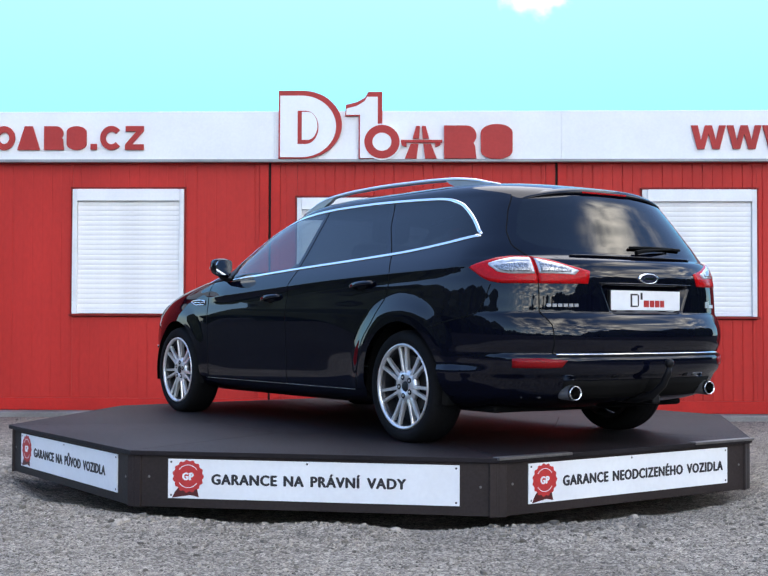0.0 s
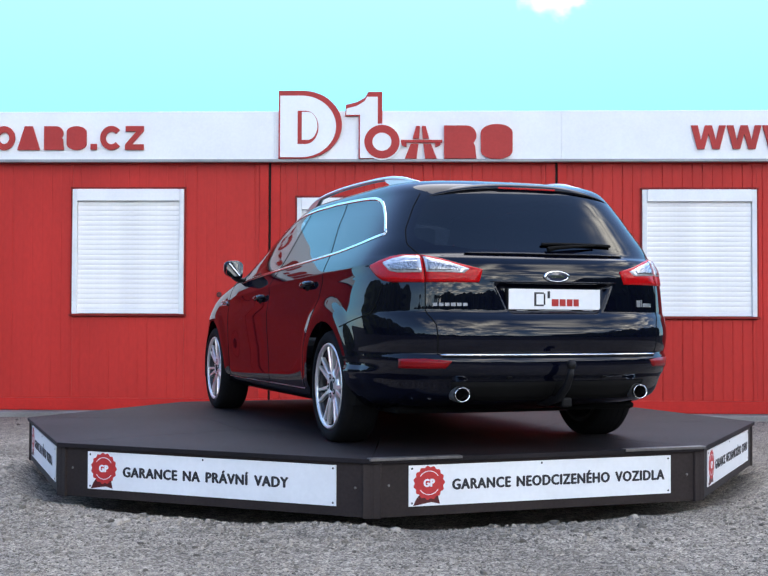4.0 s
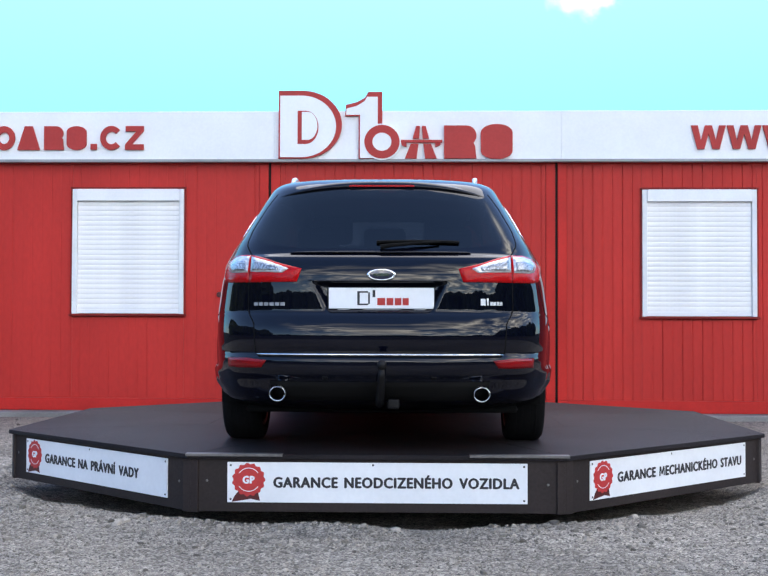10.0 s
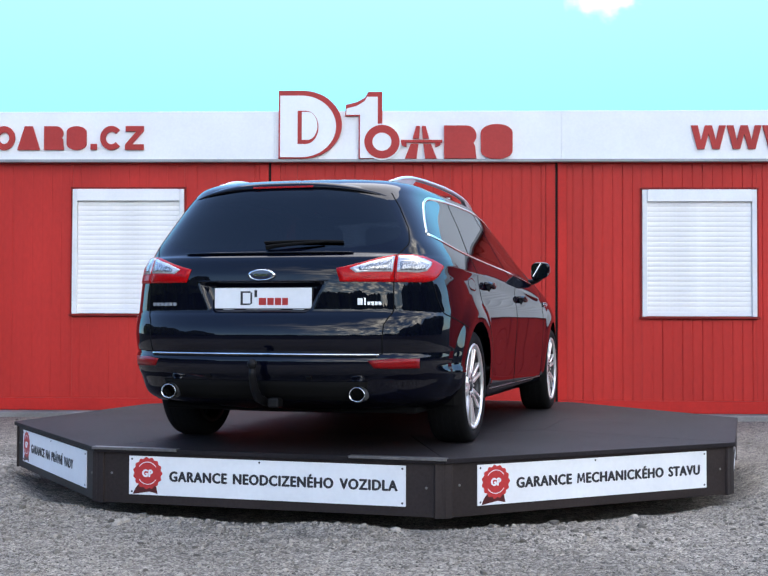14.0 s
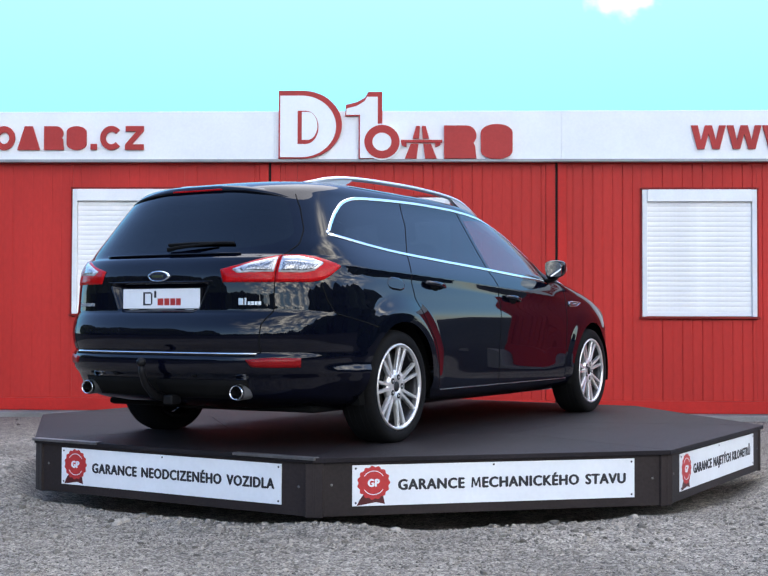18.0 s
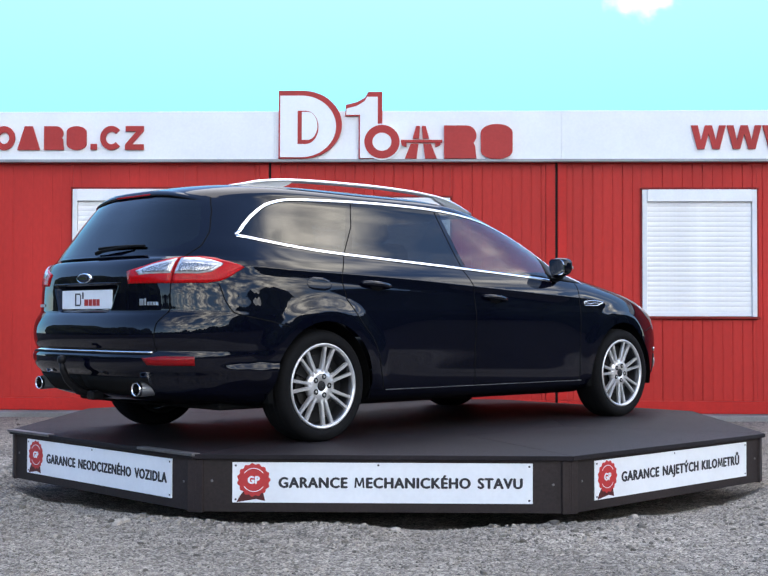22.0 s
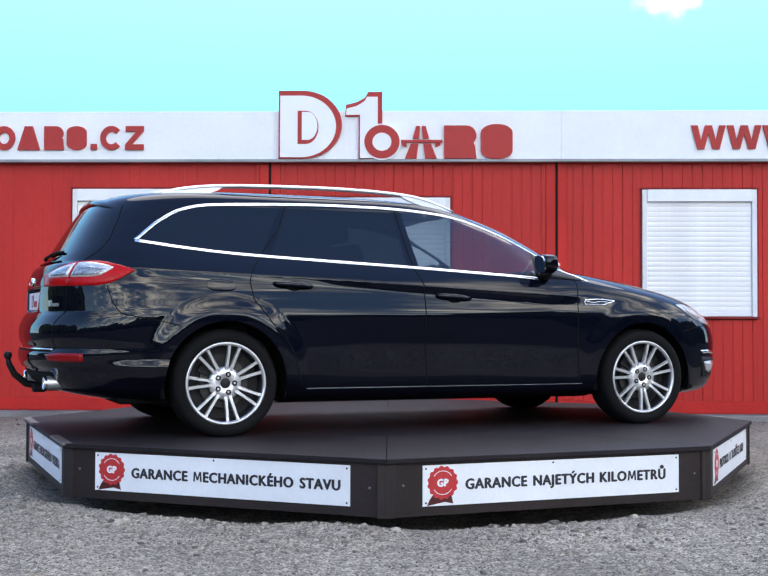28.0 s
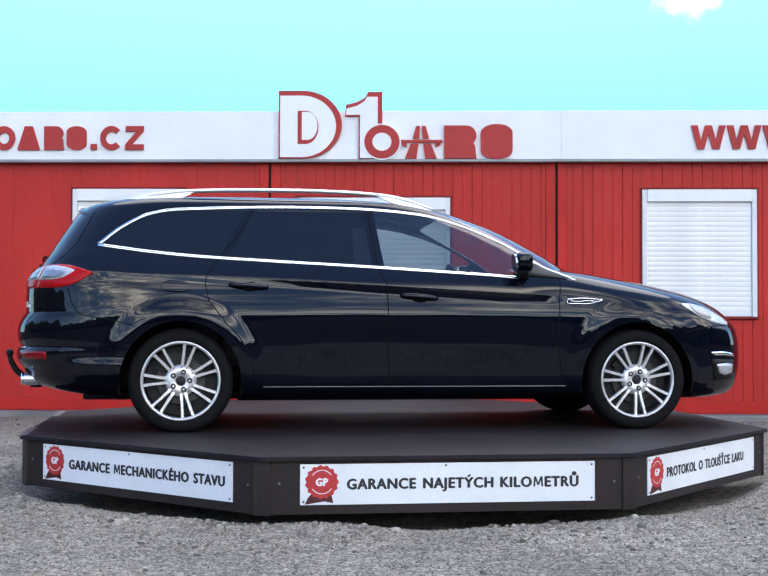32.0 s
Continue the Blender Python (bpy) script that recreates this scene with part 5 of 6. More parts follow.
def build_wheels():
    spin = {(-1, -1): 37.4, (1, -1): 31.4, (-1, 1): 4, (1, 1): 49.4}
    first = None
    for (sx, sy), ang in spin.items():
        m = pose(sx * AXLE, sy * 0.790, HUB_Z, 0, 0, 0 if sy > 0 else 180) @ pose(0, 0, 0, 0, ang, 0)
        if first is None:
            first = build_wheel(1)
            first.parent = car
            first.matrix_basis = m
        else:
            w = copy_thing(first, m)
            w.parent = car
    for sx in (-1, 1):
        for sy in (-1, 1):
            bm = bmesh.new()
            n = 30
            rows_ = []
            for k in range(n + 1):
                q = radians(-13 + 206 * k / n)
                rows_.append([bm.verts.new((sx * AXLE + r * math.cos(q), sy * yy, HUB_Z + r * math.sin(q))) for r, yy in ((0.363, 0.885), (0.378, 0.86), (0.378, 0.52))])
            for a, b in zip(rows_, rows_[1:]):
                for q in range(2):
                    bm.faces.new((a[q], a[q + 1], b[q + 1], b[q]))
            c = [bm.verts.new((sx * AXLE, sy * 0.52, HUB_Z))]
            for a, b in zip(rows_, rows_[1:]):
                bm.faces.new((a[2], c[0], b[2]))
            part("wheel_arch_liner", bm, "under", car)
    part("floor_pan", box((-2.02, -0.72, 0.19), (1.86, 0.72, 0.23), 0.02), "under", car)


build_wheels()


# ---- car: fittings ----
def side_point(x, z, sy, off=0.0):
    """A place on the car's side, lifted off it along the outward normal."""
    e = 0.004
    y = float(half_width(x, z))
    dx = (float(half_width(x + e, z)) - float(half_width(x - e, z))) / (2 * e)
    dz = (float(half_width(x, z + e)) - float(half_width(x, z - e))) / (2 * e)
    n = Vector((-dx, 1, -dz)).normalized()
    p = Vector((x, y, z)) + n * off
    return Vector((p.x, p.y * sy, p.z)), Vector((n.x, n.y * sy, n.z))


def tail_line(z):
    """The tail's outline at a height, from the middle round the corner: lengths, x, y."""
    f = np.linspace(0, 1, 600)
    n, m = float(N_REAR(z)), float(M_REAR(z))
    y = np.concatenate([f, np.clip(1 - f ** n, 0, 1) ** (1 / m)])
    e = np.concatenate([np.clip(1 - f ** m, 0, 1) ** (1 / n), f])
    o = np.lexsort((-e, y))
    x = XC + (float(TAIL(z)) - XC) * e[o]
    y = float(WIDE(z)) * y[o]
    return np.concatenate([[0], np.cumsum(np.hypot(np.diff(x), np.diff(y)))]), x, y


def tail_point(s, z, sy, off=0.0):
    def at(s_, z_):
        l, x, y = tail_line(z_)
        xx, yy = float(np.interp(abs(s_), l, x)), float(np.interp(abs(s_), l, y))
        g = yy / float(WIDE(z_))
        return Vector((xx + float(recess(yy, z_)), yy + float(side_relief(xx, z_)) * float(step01((g - 0.72) / 0.2)), z_))
    p = at(s, z)
    n = (at(s + 0.01, z) - at(max(s - 0.01, 0.0), z)).cross(at(s, z + 0.008) - at(s, z - 0.008)).normalized()
    if n.x * -1 + n.y * 0.5 < 0:
        n = -n
    p = p + n * off
    return Vector((p.x, p.y * sy, p.z)), Vector((n.x, n.y * sy, n.z))


def surface_patch(name, upper, lower, rows, point, sy, mat, parent, off=0.004, thick=0.004, label="", crown=0.0):
    """A thin fitted piece that follows the body between two lines of its surface."""
    n = len(upper)
    bm = bmesh.new()
    grid = []
    for r in range(rows + 1):
        t = r / rows
        line = []
        for i, (a, b) in enumerate(zip(upper, lower)):
            lift = crown * math.sin(math.pi * t) * math.sin(math.pi * min(max(i / (n - 1), 0.0), 1.0)) ** 0.5
            line.append(bm.verts.new(point(a[0] + (b[0] - a[0]) * t, a[1] + (b[1] - a[1]) * t, sy, off + lift)[0]))
        grid.append(line)
    for r in range(rows):
        for i in range(n - 1):
            bm.faces.new((grid[r][i], grid[r][i + 1], grid[r + 1][i + 1], grid[r + 1][i]))
    rim = [e for e in bm.edges if e.is_boundary]
    ex = bmesh.ops.extrude_edge_only(bm, edges=rim)
    for v in [v for v in ex["geom"] if isinstance(v, bmesh.types.BMVert)]:
        d = Vector((-(v.co.x + 1.2) if v.co.x < -2.0 else 0, -v.co.y, 0)).normalized()
        v.co += d * thick
    bmesh.ops.recalc_face_normals(bm, faces=bm.faces[:])
    return part(name, bm, mat, parent, label, smooth=True)


def line_pts(rows, n):
    """n points evenly along a broken line."""
    q = np.array(rows, float)
    l = np.concatenate([[0], np.cumsum(np.hypot(*np.diff(q, axis=0).T))])
    s = np.linspace(0, l[-1], n)
    return [(float(np.interp(v, l, q[:, 0])), float(np.interp(v, l, q[:, 1]))) for v in s]


def build_side_fittings(sy, i):
    front, rear = panels["front_door"][i], panels["rear_door"][i]
    # chrome round the side windows
    for name, xs, f in (("window_trim", np.linspace(-1.932, 0.66, 60), CHROME_LOW), ("window_trim", np.linspace(-1.932, 1.035, 90), CHROME_TOP)):
        pn = [side_point(float(x), float(f(x)), sy, 0.001) for x in xs]
        bm = bmesh.new()
        add_tube(bm, [q for q, n in pn], 0.0105, 8, flat=0.34, normals=[n for q, n in pn])
        part(name, bm, "chrome", car, "chrome window trim", smooth=True)
    # mirror foot triangle
    up = line_pts([(0.668, 1.118), (0.80, 1.040), (0.985, 0.952)], 9)
    dn = line_pts([(0.632, 0.962), (0.80, 0.952), (0.985, 0.942)], 9)
    surface_patch("mirror_triangle", up, dn, 4, side_point, sy, "plastic", front, off=0.003, thick=0.003)
    # highlight along the sill, drawn as a thin satin rod
    pn = [side_point(float(x), 0.274, sy, 0.003) for x in np.linspace(-0.93, 0.96, 30)]
    bm = bmesh.new()
    add_tube(bm, [q for q, n in pn], 0.0015, 6)
    part("sill_highlight", bm, "satin", car, "thin bright rod drawn as the sill's highlight")
    # door handles; a flat matt black patch paints the cup's shade behind each
    for parent, x0, z0, x1, z1 in ((rear, -1.140, 0.893, -0.905, 0.876), (front, -0.092, 0.832, 0.140, 0.814)):
        bm = bmesh.new()
        pts, nn, rad = [], [], []
        for t in np.linspace(0, 1, 15):
            lift = 0.006 + 0.030 * math.sin(math.pi * t) ** 0.6
            q, n = side_point(x0 + (x1 - x0) * t, z0 + (z1 - z0) * t, sy, lift)
            pts.append(q)
            nn.append(n)
            rad.append(0.0105 + 0.006 * math.sin(math.pi * t) ** 0.5)
        add_tube(bm, pts, rad, 10, flat=0.7, normals=nn)
        part("door_handle", bm, "paint", parent, "black door handle", smooth=True)
        xc, zc = (x0 + x1) / 2 + 0.008, (z0 + z1) / 2 - 0.004
        up = [(xc + 0.055 * math.cos(a), zc + 0.030 * abs(math.sin(a))) for a in np.linspace(math.pi, 0, 11)]
        dn = [(x, 2 * zc - z) for x, z in up]
        surface_patch("cup_shade", up, dn, 4, side_point, sy, "under", parent, off=0.0015, thick=0.002)
    # door mirror
    mr = thing("door_mirror")
    mr.parent = front
    mr["label"] = "black door mirror with clear indicator strip"
    bm = bmesh.new()
    bmesh.ops.create_uvsphere(bm, u_segments=28, v_segments=18, radius=1)
    for v in bm.verts:
        x, y, z = v.co
        p = 0.62
        sx_, sy_, sz_ = (math.copysign(abs(c) ** p, c) for c in (x, y, z))
        taper = 1 - 0.18 * sy_
        v.co = (0.664 + sx_ * (0.075 if x > 0 else 0.045) * (1 - 0.12 * sy_), sy * (0.930 + sy_ * 0.068), 1.042 + sz_ * 0.063 * taper + 0.01 * sy_)
    part("housing", bm, "paint", mr, smooth=True)
    bm = bmesh.new()
    ou = [(0.082 * math.copysign(abs(math.cos(a)) ** 0.6, math.cos(a)), 0.050 * math.copysign(abs(math.sin(a)) ** 0.6, math.sin(a))) for a in np.linspace(0, math.tau, 32, endpoint=False)]
    vs = [bm.verts.new((0.614 - 0.13 * w, sy * (0.930 + u * 0.74), 1.042 + w * 1.05 - 0.06 * u)) for u, w in ou]
    fa = bm.faces.new(vs)
    bmesh.ops.recalc_face_normals(bm, faces=[fa])
    ex = bmesh.ops.extrude_face_region(bm, geom=[fa])
    bmesh.ops.translate(bm, verts=[v for v in ex["geom"] if isinstance(v, bmesh.types.BMVert)], vec=(0.012, 0, 0))
    part("mirror_glass", bm, "mirror", mr, "silver mirror glass")
    bm = bmesh.new()
    add_tube(bm, [(0.70, sy * 0.84, 0.960), (0.69, sy * 0.89, 0.968), (0.68, sy * 0.93, 0.990)], [0.040, 0.032, 0.026], 12, flat=0.55, normals=[(0, 0, 1)] * 3)
    part("mirror_arm", bm, "plastic", mr, smooth=True)
    bm = bmesh.new()
    add_tube(bm, [(0.730, sy * 0.905, 1.035), (0.736, sy * 0.94, 1.037), (0.726, sy * 0.985, 1.040)], 0.010, 8, flat=0.5, normals=[(1, 0, 0)] * 3)
    part("indicator", bm, "clear_lens", mr, "clear indicator strip")
    # roof rail
    rail = [(-1.800, 1.436), (-1.720, 1.449), (-1.600, 1.472), (-1.410, 1.494), (-1.20, 1.503), (-1.040, 1.506), (-0.730, 1.509), (-0.420, 1.503), (-0.230, 1.492), (-0.100, 1.478), (0.057, 1.440), (0.185, 1.396)]
    zf = smooth_table(rail)
    yf = smooth_table([(-1.80, 0.498), (-1.2, 0.528), (-0.5, 0.540), (0.185, 0.545)])
    bm = bmesh.new()
    xs = np.linspace(-1.80, 0.185, 48)
    add_tube(bm, [(float(x), sy * float(yf(x)), float(zf(x)) - 0.004) for x in xs], [0.0155 * (1 - 0.55 * max(0.0, abs((x + 0.81) / 1.0) - 0.8) / 0.2) for x in xs], 10, flat=0.85, normals=[(0, 0, 1)] * 48)
    rr = part("roof_rail", bm, "satin", car, "satin aluminium roof rail", smooth=True)
    for pts in ([(-1.790, 1.415), (-1.720, 1.443), (-1.600, 1.464), (-1.420, 1.488), (-1.355, 1.492), (-1.385, 1.470), (-1.430, 1.452), (-1.50, 1.43)], [(0.180, 1.382), (0.057, 1.430), (-0.100, 1.470), (-0.200, 1.482), (-0.150, 1.455), (-0.08, 1.43)]):
        bm = bmesh.new()
        vs = []
        for x, z in pts:
            vs.append(((x, sy * (float(yf(x)) - 0.013), z), (x, sy * (float(yf(x)) + 0.013), z)))
        a = [bm.verts.new(q[0]) for q in vs]
        b = [bm.verts.new(q[1]) for q in vs]
        bm.faces.new(a)
        bm.faces.new(b[::-1])
        for k in range(len(vs)):
            bm.faces.new((a[k], a[(k + 1) % len(vs)], b[(k + 1) % len(vs)], b[k]))
        bmesh.ops.recalc_face_normals(bm, faces=bm.faces[:])
        part("rail_foot", bm, "satin", rr)
    # wing vent
    up = line_pts([(0.968, 0.815), (1.05, 0.822), (1.195, 0.812)], 9)
    dn = line_pts([(0.968, 0.788), (1.10, 0.786), (1.195, 0.808)], 9)
    vent = surface_patch("wing_vent", up, dn, 2, side_point, sy, "plastic", car, off=0.003, thick=0.004, label="black wing vent with chrome surround")
    loop = line_pts([(0.966, 0.788), (0.966, 0.814), (1.05, 0.821), (1.12, 0.819), (1.200, 0.811), (1.11, 0.787), (0.966, 0.788)], 34)[:-1]
    pn = [side_point(a, b, sy, 0.006) for a, b in loop]
    bm = bmesh.new()
    add_tube(bm, [q for q, n in pn], 0.0036, 6, closed=True, flat=0.6, normals=[n for q, n in pn])
    part("vent_surround", bm, "chrome", vent, "chrome surround", smooth=True)
    pn = [side_point(a, b, sy, 0.006) for a, b in line_pts([(0.980, 0.806), (1.03, 0.799), (1.09, 0.806), (1.15, 0.803)], 14)]
    bm = bmesh.new()
    add_tube(bm, [q for q, n in pn], 0.0034, 6, flat=0.6, normals=[n for q, n in pn])
    part("vent_bar", bm, "chrome", vent, "chrome bar", smooth=True)
    # front lamps low in the bumper
    nose = panels["nose_bumper"][0]
    up = line_pts([(1.945, 0.484), (2.05, 0.486), (2.165, 0.470)], 9)
    dn = line_pts([(1.960, 0.462), (2.05, 0.462), (2.165, 0.450)], 9)
    surface_patch("running_lamp", up, dn, 2, side_point, sy, "chrome", nose, off=0.006, thick=0.006, label="bright running lamp strip")
    up = line_pts([(1.995, 0.404), (2.08, 0.410), (2.155, 0.402)], 9)
    dn = line_pts([(2.020, 0.345), (2.08, 0.328), (2.150, 0.345)], 9)
    surface_patch("fog_lamp", up, dn, 4, side_point, sy, "clear_lens", nose, off=0.004, thick=0.006, label="clear fog lamp", crown=0.008)
    up = line_pts([(1.955, 0.440), (2.165, 0.430)], 9)
    dn = line_pts([(1.975, 0.300), (2.16, 0.305)], 9)
    surface_patch("fog_surround", up, dn, 4, side_point, sy, "plastic", nose, off=0.002, thick=0.003)
    # headlamp reflectors behind the lens
    up = line_pts([(1.735, 0.792), (1.82, 0.795), (1.93, 0.772), (2.03, 0.732), (2.14, 0.672)], 14)
    dn = line_pts([(1.735, 0.790), (1.79, 0.755), (1.87, 0.705), (1.97, 0.670), (2.10, 0.652), (2.14, 0.668)], 14)
    lamp = surface_patch("headlamp", up, dn, 6, side_point, sy, "clear_lens", car, off=0.003, thick=0.006, label="clear headlamp", crown=0.004)
    up = line_pts([(1.80, 0.775), (1.90, 0.762), (1.95, 0.745)], 7)
    dn = line_pts([(1.85, 0.725), (1.92, 0.700), (1.96, 0.695)], 7)
    surface_patch("indicator", up, dn, 2, side_point, sy, "amber", lamp, off=0.0085, thick=0.003, label="amber indicator")
    # tail lamp lenses
    up = line_pts([(0.692, 1.008), (0.78, 1.012), (0.87, 1.004), (0.96, 0.987), (1.04, 0.966), (1.062, 0.957)], 18)
    dn = line_pts([(0.692, 0.868), (0.88, 0.870), (0.95, 0.882), (1.00, 0.905), (1.060, 0.953)], 18)
    outer = surface_patch("tail_lamp", up, dn, 8, tail_point, sy, "red_lens", car, off=0.004, thick=0.008, label="red tail lamp on the wing", crown=0.004)
    up = line_pts([(0.395, 0.934), (0.52, 0.965), (0.60, 0.990), (0.688, 1.008)], 12)
    dn = line_pts([(0.418, 0.868), (0.688, 0.868)], 12)
    surface_patch("tail_lamp", up, dn, 8, tail_point, sy, "red_lens", panels["tailgate"][0], off=0.004, thick=0.008, label="red tail lamp on the tailgate", crown=0.004)
    up = line_pts([(0.575, 0.476), (0.70, 0.486), (0.86, 0.484)], 10)
    dn = line_pts([(0.605, 0.440), (0.70, 0.437), (0.86, 0.438)], 10)
    surface_patch("reflector", up, dn, 3, tail_point, sy, "reflector", panels["tail_bumper"][0], off=0.003, thick=0.006, label="red reflector", crown=0.003)
    up = line_pts([(-1.548, 0.882), (-1.535, 0.905), (-1.50, 0.918), (-1.42, 0.914), (-1.378, 0.900), (-1.366, 0.878)], 16)
    dn = line_pts([(-1.548, 0.880), (-1.535, 0.857), (-1.50, 0.846), (-1.42, 0.842), (-1.378, 0.853), (-1.366, 0.876)], 16)
    if sy < 0:
        surface_patch("fuel_flap", up, dn, 6, side_point, sy, "paint", car, off=0.0012, thick=0.002)
    up = line_pts([(0.702, 0.998), (0.78, 1.001), (0.87, 0.990), (0.935, 0.974)], 14)
    dn = line_pts([(0.702, 0.917), (0.83, 0.917), (0.89, 0.926), (0.935, 0.962)], 14)
    surface_patch("clear_lens", up, dn, 5, tail_point, sy, "clear_lens", outer, off=0.0085, thick=0.006, label="clear lens", crown=0.003)
    up = line_pts([(0.715, 0.976), (0.78, 0.978), (0.855, 0.971), (0.905, 0.960)], 12)
    dn = line_pts([(0.715, 0.926), (0.83, 0.926), (0.875, 0.933), (0.905, 0.957)], 12)
    surface_patch("mesh_field", up, dn, 5, tail_point, sy, "mesh_lens", outer, off=0.0105, thick=0.002, label="honeycomb reflector behind the lens", crown=0.003)
    up = line_pts([(0.462, 0.934), (0.56, 0.967), (0.682, 0.996)], 10)
    dn = line_pts([(0.494, 0.912), (0.56, 0.916), (0.680, 0.919)], 10)
    surface_patch("clear_lens", up, dn, 5, tail_point, sy, "clear_lens", panels["tailgate"][0], off=0.0085, thick=0.006, label="clear tail lamp lens", crown=0.003)
    up = line_pts([(0.505, 0.938), (0.57, 0.958), (0.668, 0.980)], 10)
    dn = line_pts([(0.512, 0.923), (0.57, 0.925), (0.668, 0.926)], 10)
    surface_patch("mesh_field", up, dn, 5, tail_point, sy, "mesh_lens", panels["tailgate"][0], off=0.0105, thick=0.002, label="honeycomb reflector behind the lens", crown=0.003)
    # chrome-edged exhaust tip
    bm = bmesh.new()
    add_lathe(bm, [(0.040, -2.418), (0.0415, -2.430), (0.041, -2.437), (0.0385, -2.438), (0.036, -2.430), (0.035, -2.40)], axis="x", steps=32)
    for v in bm.verts:
        v.co.z *= 0.88
    ex = part("exhaust_tip", bm, "chrome", car, "chrome exhaust tip", smooth=True)
    ex.location = (0.028, sy * 0.510, 0.309)
    bm = bmesh.new()
    add_lathe(bm, [(0.0355, -2.30), (0.0395, -2.40), (0.040, -2.4175)], axis="x", steps=28)
    part("exhaust_sleeve", bm, "satin", ex, smooth=True)
    bm = bmesh.new()
    add_lathe(bm, [(0.001, -2.34), (0.0325, -2.335), (0.0350, -2.429)], axis="x", steps=28)
    part("exhaust_bore", bm, "under", ex, "matt black bore", smooth=True)
    bm = bmesh.new()
    add_tube(bm, [(-2.31, sy * 0.51, 0.309), (-2.15, sy * 0.51, 0.30), (-2.0, sy * 0.50, 0.27), (-1.75, sy * 0.45, 0.25)], 0.03, 10)
    part("exhaust_pipe", bm, "under", car)


def build_tail_fittings():
    gate, bumper = panels["tailgate"][0], panels["tail_bumper"][0]
    # number plate: plain shapes in its colours on a white plate
    x = float(TAIL(0.79)) + 0.035
    holder = part("plate_holder", box((x - 0.012, -0.275, 0.722), (x + 0.01, 0.262, 0.842), 0.004), "plastic", gate)
    pl = part("number_plate", box((x - 0.0165, -0.271, 0.735), (x - 0.0125, 0.255, 0.839), 0.002), "board_white", gate, "white dealer plate with plain shapes")

    def bar(y0, y1, z0, z1, mat, parent=pl, xo=x - 0.0182):
        part("printed_bar", box((xo, min(y0, y1), z0), (xo + 0.0014, max(y0, y1), z1)), mat, parent)
    for y0, y1, z0, z1, mt in ((0.112, 0.100, 0.752, 0.822, "ink"), (0.100, 0.058, 0.814, 0.822, "ink"), (0.100, 0.058, 0.752, 0.760, "ink"), (0.058, 0.049, 0.758, 0.816, "ink"), (0.036, 0.022, 0.792, 0.828, "ink"), (0.012, -0.027, 0.752, 0.788, "logo_red"), (-0.034, -0.068, 0.752, 0.788, "logo_red"), (-0.075, -0.108, 0.752, 0.788, "logo_red"), (-0.114, -0.145, 0.752, 0.788, "logo_red")):
        bar(y0, y1, z0, z1, mt)
    for y0, y1 in ((0.21, 0.15), (0.085, -0.105), (-0.17, -0.23)):
        part("printed_bar", box((x - 0.0135, y1, 0.7245), (x - 0.0121, y0, 0.7315)), "board_white", holder)
    # oval badge above the plate
    bx = float(TAIL(0.903))
    bm = bmesh.new()
    add_lathe(bm, [(0.0005, -0.010), (0.80, -0.010), (0.86, -0.013), (1.0, -0.008), (1.0, 0.004)], axis="x", steps=40)
    for v in bm.verts:
        v.co.y *= 0.074
        v.co.z *= 0.029
    bd = part("badge", bm, "chrome", gate, "chrome-rimmed oval badge", smooth=True)
    bd.location = (bx, -0.008, 0.903)
    bm = bmesh.new()
    add_lathe(bm, [(0.0005, -0.0125), (0.80, -0.0105)], axis="x", steps=40)
    for v in bm.verts:
        v.co.y *= 0.074
        v.co.z *= 0.029
    part("badge_field", bm, material("badge_dark", (0.02, 0.025, 0.05), 0.2, coat=1.0), bd, "dark oval field")
    part("badge_bar", box((-0.0150, -0.038, -0.006), (-0.0128, 0.038, 0.007)), "chrome", bd)
    # model name and dealer mark as bright bars
    for k in range(6):
        s = 0.640 - 0.030 * k
        q, n = tail_point(s, 0.757, 1, 0.003)
        b = part("name_bar", box((-0.002, -0.0118, -0.0085), (0.002, 0.0118, 0.0085), 0.001), "grey_drip", gate)
        b.matrix_basis = Matrix.Translation(q) @ n.to_track_quat("-X", "Z").to_matrix().to_4x4()
    for k, (h, w) in enumerate(((0.034, 0.026), (0.036, 0.010), (0.018, 0.015), (0.018, 0.015), (0.018, 0.015), (0.018, 0.015))):
        s = 0.520 + (0, 0.024, 0.044, 0.062, 0.080, 0.098)[k]
        q, n = tail_point(s, 0.752 + h / 2, -1, 0.003)
        b = part("mark_bar", box((-0.0015, -w / 2, -h / 2), (0.0015, w / 2, h / 2), 0.0008), "satin", gate)
        b.matrix_basis = Matrix.Translation(q) @ n.to_track_quat("-X", "Z").to_matrix().to_4x4()
    # pressed ledge under the window and grip strip over the plate
    for z, r, lim in ((1.018, 0.010, 0.46), (0.874, 0.008, 0.36)):
        pts = [tail_point(abs(s), z, 1 if s >= 0 else -1, 0.004)[0] for s in np.linspace(-lim, lim, 31)]
        bm = bmesh.new()
        add_tube(bm, pts, [r * (1 - 0.7 * (abs(q) / 15) ** 4) for q in range(-15, 16)], 8, flat=0.6, normals=[(0, 0, 1)] * 31)
        part("ledge", bm, "paint", gate, smooth=True)
    # chrome line at the foot of the tailgate
    pts = [tail_point(abs(s), 0.502, 1 if s >= 0 else -1, 0.005)[0] for s in np.linspace(-0.625, 0.625, 41)]
    bm = bmesh.new()
    add_tube(bm, pts, 0.0075, 8, flat=0.8, normals=[(0, 0, 1)] * 41)
